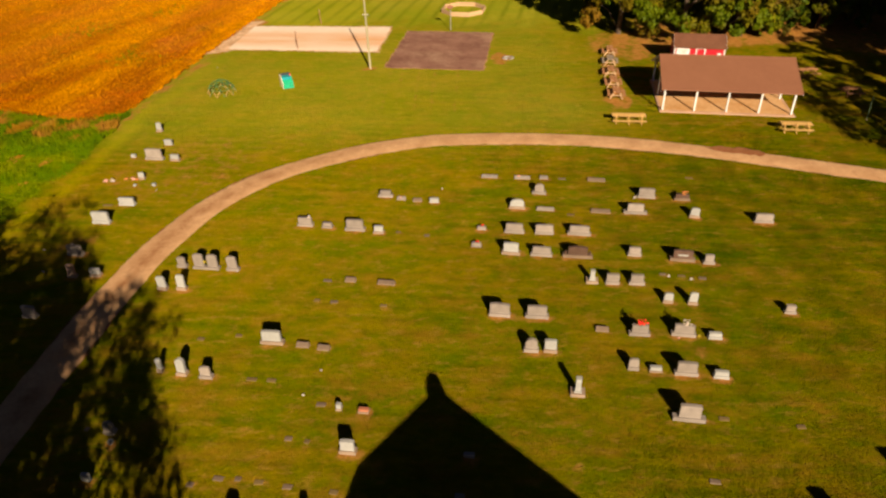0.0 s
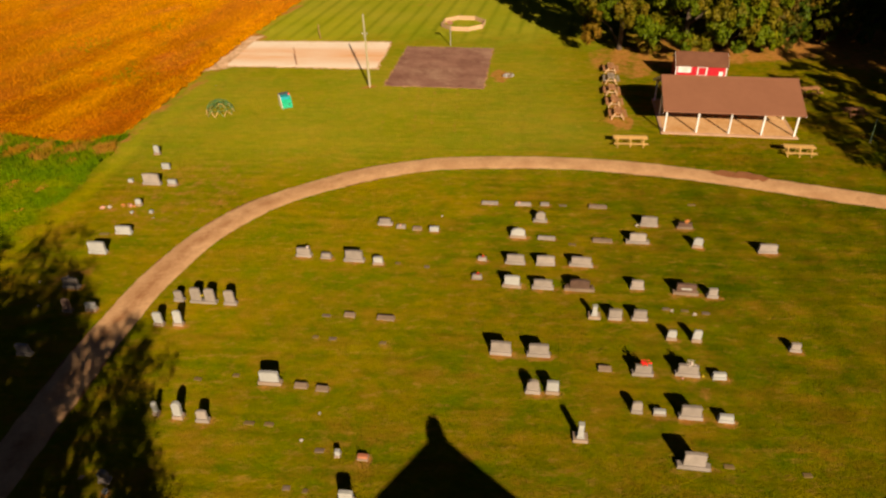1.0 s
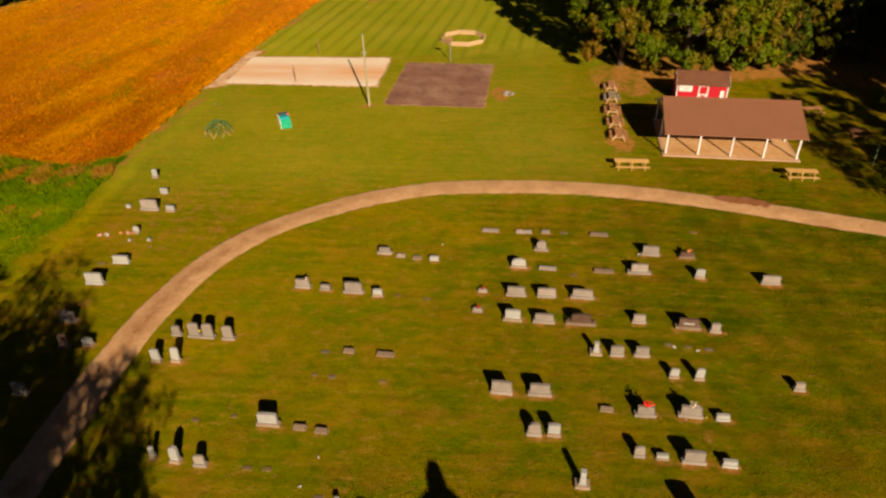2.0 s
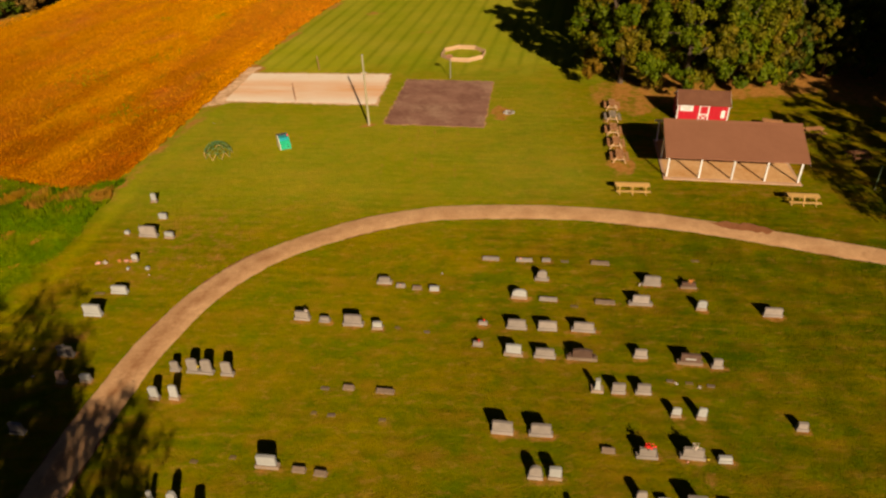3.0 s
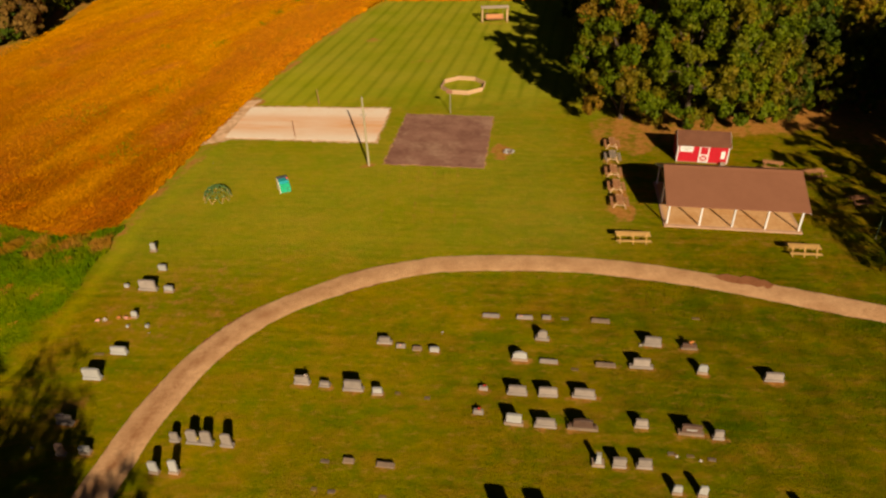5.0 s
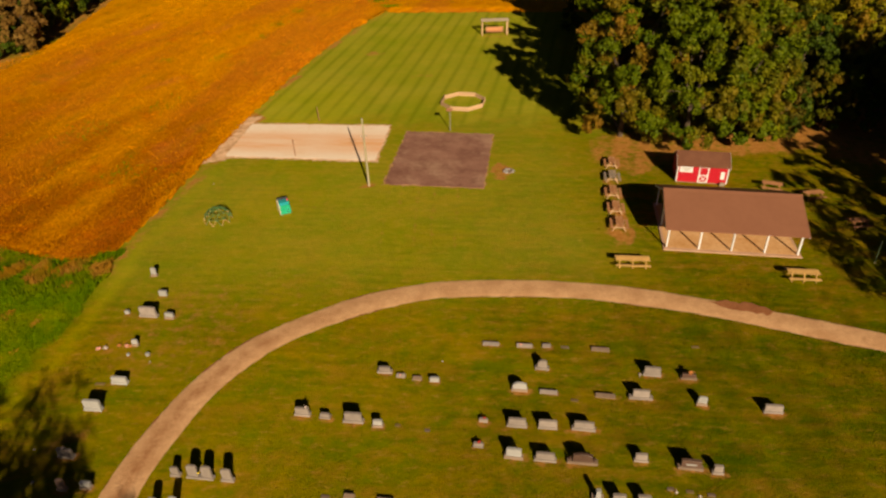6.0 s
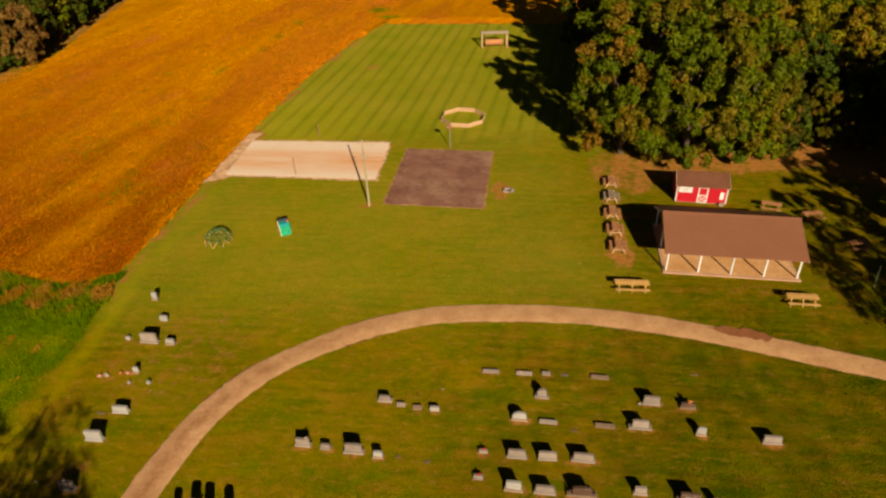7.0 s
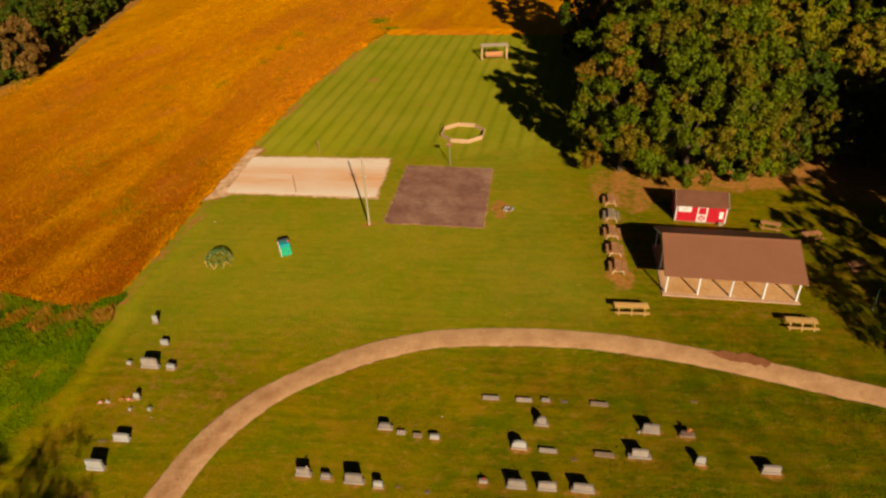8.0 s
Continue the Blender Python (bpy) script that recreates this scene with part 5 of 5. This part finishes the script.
def flat_marker(x, y, w):
    """A plaque almost flush with the turf."""
    PLOTS.append((x, y, w, 0.38))
    t = thing("flat_marker", pose(x, y, 0, 0, 0, ROW_TURN + _g.uniform(-6, 6)), "flat grey grave marker sunk flush in the grass", "grave marker", "flat markers")
    part("plaque", one_box(w * 0.92, 0.24, 0.05, 0, 0, -0.015, bevel=0.012), _g.choice((PLAQUE, DARK_STONE, PLAQUE)), t)
    return t


def pillar_stone(x, y, w, h, base):
    t = thing("pillar_stone", pose(x, y, 0, 0, 0, ROW_TURN), "slim white marble pillar gravestone on a square base", "headstone", "headstones")
    part("base", one_box(base, base * 0.8, 0.20, 0, 0, -0.03, bevel=0.02), FOOTING, t)
    part("plinth", one_box(w * 1.3, w * 1.2, 0.12, 0, 0, 0.17, bevel=0.015), MARBLE, t)
    bm = bmesh.new()
    rod(bm, (0, 0, 0.29), (0, 0, h - 0.06), w * 0.68, w * 0.58, 4)
    bmesh.ops.rotate(bm, verts=bm.verts, cent=(0, 0, 0), matrix=Matrix.Rotation(math.pi / 4, 3, "Z"))
    part("shaft", bm, MARBLE, t)
    part("cap", one_box(w * 0.95, w * 0.95, 0.06, 0, 0, h - 0.07, bevel=0.015), MARBLE, t)


def bouquet(x, y, z, colour, size, label, group="grave flowers"):
    """A bunch of petals over leaves."""
    t = thing("flowers", pose(x, y, z), label, "flowers", group)
    r = random.Random(int(1000 * (x + y)))
    bm = bmesh.new()
    for _ in range(44):
        q = Vector((r.gauss(0, 0.26), r.gauss(0, 0.22), abs(r.gauss(0.34, 0.22)))) * size
        bmesh.ops.create_icosphere(bm, subdivisions=1, radius=size * r.uniform(0.07, 0.15), matrix=Matrix.Translation(q) @ Matrix.Rotation(r.uniform(0, 3), 4, "X") @ Matrix.Diagonal((1.3, 1.0, 0.5, 1)))
    tagged(part("petals", bm, FLOWERS[colour], t), kind="stuff")
    bm = bmesh.new()
    for _ in range(9):
        a = r.uniform(0, math.tau)
        rod(bm, (0, 0, 0), (size * 0.8 * math.cos(a), size * 0.6 * math.sin(a), size * r.uniform(0.1, 0.6)), size * 0.08, size * 0.02, 4)
    part("stems", bm, STEM, t)


headstone(-25.65, 57.98, 0.46, 0.87, 0.57, "white", "tab")
headstone(-23.85, 54.98, 0.69, 0.55, 0.00, "white", "die")
headstone(-24.09, 52.13, 1.38, 0.96, 1.57, "grey", "die")
headstone(-26.05, 52.60, 0.38, 0.32, 0.00, "white", "die")
headstone(-22.28, 51.83, 0.71, 0.54, 0.80, "white", "die")
headstone(-23.89, 48.51, 0.45, 0.59, 0.54, "white", "tab")
headstone(-24.02, 47.35, 0.18, 0.20, 0.00, "white", "die")
headstone(-22.49, 47.28, 0.27, 0.28, 0.00, "white", "die")
headstone(-23.48, 44.36, 1.14, 0.61, 1.22, "white", "die")
headstone(-24.33, 41.79, 1.21, 0.91, 1.29, "white", "die")
headstone(-24.37, 37.68, 1.01, 0.76, 1.12, "grey", "die")
headstone(-23.47, 35.13, 0.50, 0.98, 0.64, "rose", "tab")
headstone(-22.04, 35.23, 0.64, 0.55, 0.72, "white", "die")
headstone(-24.18, 31.19, 0.79, 0.78, 0.92, "grey", "die")
headstone(-16.77, 36.00, 0.51, 0.77, 0.65, "grey", "tab")
headstone(-13.38, 35.49, 0.61, 1.07, 0.83, "grey", "tab")
headstone(-17.24, 33.60, 0.52, 0.99, 0.62, "white", "tab")
headstone(-16.05, 33.55, 0.48, 1.08, 0.62, "white", "tab")
headstone(-14.94, 26.33, 0.24, 0.87, 0.30, "white", "tab")
headstone(-13.72, 26.08, 0.44, 1.08, 0.56, "white", "round")
headstone(-12.39, 25.80, 0.53, 0.74, 0.70, "grey", "tab")
headstone(-15.94, 22.22, 0.48, 0.73, 0.53, "grey", "round")
headstone(-15.69, 21.58, 0.21, 0.20, 0.00, "white", "die")
headstone(-15.92, 19.51, 0.40, 0.48, 0.00, "white", "tab")
headstone(-9.48, 28.40, 1.05, 0.85, 1.30, "white", "die")
headstone(-5.24, 23.44, 0.25, 0.33, 0.30, "white", "die")
headstone(-4.01, 23.22, 0.49, 0.20, 0.55, "red", "die")
headstone(-4.52, 20.75, 0.64, 0.77, 0.80, "white", "die")
headstone(-9.60, 40.80, 0.95, 0.66, 1.11, "grey", "die")
headstone(-8.02, 40.51, 0.63, 0.38, 0.75, "grey", "die")
headstone(-6.04, 40.06, 1.17, 0.84, 1.41, "grey", "die")
headstone(-4.37, 39.62, 0.62, 0.56, 0.74, "white", "die")
headstone(-4.20, 44.80, 0.81, 0.52, 1.10, "grey", "die")
headstone(-0.55, 43.72, 0.67, 0.40, 0.00, "white", "die")
headstone(7.34, 44.73, 0.68, 0.81, 1.02, "grey", "round")
headstone(5.46, 42.61, 0.98, 0.73, 1.15, "white", "round")
headstone(2.72, 39.79, 0.58, 0.28, 0.00, "grey", "die")
headstone(2.25, 37.73, 0.60, 0.27, 0.68, "grey", "die")
headstone(4.93, 39.32, 1.16, 0.69, 1.35, "grey", "die")
headstone(6.94, 39.09, 1.19, 0.68, 1.27, "grey", "die")
headstone(9.29, 38.86, 1.30, 0.68, 1.57, "grey", "die")
headstone(4.44, 36.71, 0.96, 0.83, 1.21, "white", "die")
headstone(6.40, 36.44, 1.17, 0.65, 1.39, "grey", "die")
headstone(8.69, 36.15, 1.24, 0.82, 1.89, "brown", "serp")
headstone(12.38, 36.21, 0.73, 0.60, 0.88, "grey", "die")
headstone(10.30, 33.22, 0.76, 0.69, 0.82, "grey", "die")
headstone(11.75, 33.11, 0.75, 0.68, 0.93, "grey", "die")
headstone(15.14, 43.78, 1.13, 0.75, 1.29, "grey", "die")
headstone(13.75, 41.53, 1.12, 0.76, 1.61, "grey", "die")
headstone(17.64, 43.33, 0.95, 0.46, 1.12, "brown", "die")
headstone(17.74, 40.79, 0.60, 0.74, 0.71, "white", "tab")
headstone(22.26, 39.94, 1.17, 0.65, 1.29, "grey", "die")
headstone(15.27, 35.52, 1.19, 0.76, 1.55, "brown", "die")
headstone(16.83, 35.14, 0.54, 0.63, 0.71, "grey", "die")
headstone(13.11, 31.25, 0.50, 0.66, 0.59, "white", "tab")
headstone(14.49, 31.04, 0.46, 0.82, 0.56, "white", "tab")
headstone(19.74, 30.06, 0.51, 0.51, 0.64, "grey", "die")
headstone(3.19, 30.37, 1.13, 0.85, 1.23, "grey", "die")
headstone(5.30, 30.14, 1.10, 0.80, 1.32, "grey", "die")
headstone(4.63, 27.31, 0.64, 0.83, 0.79, "grey", "round")
headstone(5.65, 27.24, 0.63, 0.79, 0.72, "white", "die")
headstone(10.73, 28.45, 0.87, 0.69, 1.15, "grey", "die")
headstone(13.12, 28.32, 1.05, 0.73, 1.30, "grey", "die")
headstone(14.75, 28.04, 0.68, 0.36, 0.74, "white", "die")
headstone(10.85, 25.60, 0.60, 0.28, 0.68, "white", "die")
headstone(9.73, 25.75, 0.50, 0.70, 0.58, "grey", "tab")
headstone(12.32, 25.29, 0.98, 0.79, 1.18, "grey", "die")
headstone(14.02, 25.03, 0.69, 0.40, 0.77, "white", "die")
headstone(11.50, 22.25, 0.99, 0.95, 1.52, "grey", "die")
headstone(0.99, 20.35, 0.51, 0.23, 0.00, "grey", "die")
headstone(0.49, 18.18, 0.43, 0.20, 0.00, "grey", "die")
headstone(-8.91, 17.10, 0.56, 0.85, 0.69, "grey", "tab")
headstone(-5.85, 17.05, 0.34, 0.80, 0.44, "grey", "tab")
headstone(15.95, 16.81, 0.69, 0.71, 0.87, "grey", "die")
headstone(19.97, 18.89, 0.63, 0.69, 0.78, "grey", "die")
slant_marker(-7.76, 28.10, 0.68, dark_granite)
slant_marker(-6.58, 27.83, 0.64, dark_granite)
slant_marker(-3.00, 44.30, 0.63, grey_granite)
slant_marker(-1.81, 43.99, 0.63, dark_granite)
slant_marker(-5.75, 34.07, 0.63, dark_granite)
slant_marker(-3.52, 33.69, 1.04, dark_granite)
slant_marker(3.80, 47.53, 1.24, grey_granite)
slant_marker(6.34, 47.22, 1.19, grey_granite)
slant_marker(8.01, 47.14, 0.62, grey_granite)
slant_marker(7.46, 42.26, 1.22, grey_granite)
slant_marker(12.00, 46.58, 1.31, dark_granite)
slant_marker(11.35, 41.78, 1.33, dark_granite)
slant_marker(8.77, 28.87, 0.69, dark_granite)
flat_marker(-13.55, 28.84, 0.44)
flat_marker(-11.50, 29.06, 0.38)
flat_marker(-10.00, 25.57, 0.58)
flat_marker(-8.96, 25.46, 0.52)
flat_marker(-17.17, 22.44, 0.27)
flat_marker(-11.26, 19.14, 0.34)
flat_marker(-7.39, 21.59, 0.37)
flat_marker(-6.50, 21.40, 0.26)
flat_marker(-6.16, 23.71, 0.50)
flat_marker(-10.10, 19.43, 0.50)
flat_marker(-8.26, 19.18, 0.44)
flat_marker(-6.96, 18.91, 0.44)
flat_marker(-4.92, 18.58, 0.39)
flat_marker(-9.22, 19.38, 0.30)
flat_marker(-3.05, 39.62, 0.35)
flat_marker(-1.06, 39.11, 0.38)
flat_marker(-6.53, 31.94, 0.47)
flat_marker(-7.57, 32.14, 0.34)
flat_marker(-3.56, 31.47, 0.43)
flat_marker(-7.19, 34.12, 0.56)
flat_marker(9.16, 41.47, 0.56)
flat_marker(9.39, 46.99, 0.62)
flat_marker(13.62, 34.02, 0.42)
flat_marker(14.71, 33.80, 0.49)
flat_marker(15.91, 33.52, 0.48)
flat_marker(13.18, 22.22, 0.51)
flat_marker(16.58, 21.64, 0.45)
flat_marker(11.53, 18.70, 0.49)
flat_marker(19.22, 46.63, 0.61)
flat_marker(-24.95, 44.31, 0.76)
# two tablets on one base, with yellow flowers between them
def twin_stone(x, y):
    t = thing("twin_headstone", pose(x, y, 0, 0, 0, ROW_TURN), "two grey tablets on one shared granite base", "headstone", "headstones")
    part("base", one_box(1.75, 0.36, 0.18, 0, 0, -0.03, bevel=0.015), GRANITE, t)
    for u in (-0.46, 0.46):
        part("tablet", prism(stone_outline(0.64, 0.92, "tab"), 0.17, 0.014), GRANITE, t).location = (u, 0, 0.15)


twin_stone(-15.15, 35.78)
pillar_stone(9.1, 33.45, 0.30, 0.85, 0.72)
pillar_stone(6.55, 24.1, 0.30, 1.05, 0.72)
bouquet(-15.15, 35.62, 0.55, "yellow", 0.16, "yellow flowers between twin headstones")
bouquet(10.73, 28.45, 0.69, "red", 0.40, "bright red saddle flowers on a headstone")
bouquet(13.2, 28.32, 0.73, "white", 0.34, "white saddle flowers on a headstone")
bouquet(13.95, 28.15, 0.0, "yellow", 0.14, "yellow flowers beside a headstone")
bouquet(17.75, 43.33, 0.46, "orange", 0.32, "orange saddle flowers on a dark headstone")
bouquet(2.8, 39.79, 0.28, "red", 0.16, "red flowers on a small headstone")
bouquet(2.3, 37.73, 0.27, "red", 0.18, "red flowers on a small headstone")
bouquet(-9.3, 40.8, 0.66, "white", 0.2, "white saddle flowers on a headstone")
bouquet(-24.4, 37.68, 0.76, "white", 0.2, "white saddle flowers on a headstone")
bouquet(14.3, 43.75, 0.0, "white", 0.2, "white flowers beside a headstone")
bouquet(6.05, 47.25, 0.14, "pink", 0.16, "faded flowers on a low marker")
bouquet(-3.05, 44.3, 0.14, "pink", 0.14, "faded flowers on a low marker")
for x, y, c, s in ((-26.6, 48.1, "pink", 0.28), (-26.1, 48.2, "white", 0.3), (-25.1, 48.4, "orange", 0.28), (-24.5, 48.4, "pink", 0.28), (-24.2, 48.3, "orange", 0.24)):
    bouquet(x, y, 0.0, c, s, "small bright grave flowers standing in the grass")
for x, y, c, s in ((13.9, 33.75, "white", 0.17), (15.2, 33.4, "white", 0.17), (-7.15, 24.35, "white", 0.12), (-6.5, 26.1, "white", 0.12), (-25.6, 35.7, "white", 0.16), (-26.8, 38.3, "white", 0.12), (0.05, 45.75, "white", 0.12), (-22.1, 46.5, "white", 0.1), (-25.1, 75.8, "white", 0.1), (12.8, 28.0, "pink", 0.12)):
    bouquet(x, y, 0.0, c, s, "small white grave flowers standing in the grass")


def wear_graves():
    """Turf worn to straw and earth close round each stone, most on its near side."""
    for ob in (bpy.data.objects["ground"], bpy.data.objects["grass_blades"]):
        me = ob.data
        co = np.empty(len(me.vertices) * 3, np.float32)
        me.vertices.foreach_get("co", co)
        co = co.reshape(-1, 3)
        dirt = np.empty(len(co), np.float32)
        me.attributes["dirt"].data.foreach_get("value", dirt)
        order = np.argsort(co[:, 1], kind="stable")
        ys = co[order, 1]
        r = random.Random(3)
        for x, y, w, k in PLOTS:
            k *= r.uniform(0.5, 0.95)
            sel = order[np.searchsorted(ys, y - 1.2) : np.searchsorted(ys, y + 1.0)]
            sel = sel[np.abs(co[sel, 0] - x) < w + 1.0]
            v = k * blob(x + 0.06, y - 0.16, w / 2 + 0.10, 0.30, co[sel, 0], co[sel, 1], 0.8)
            dirt[sel] = np.maximum(dirt[sel], v)
        me.attributes["dirt"].data.foreach_set("value", dirt)


wear_graves()
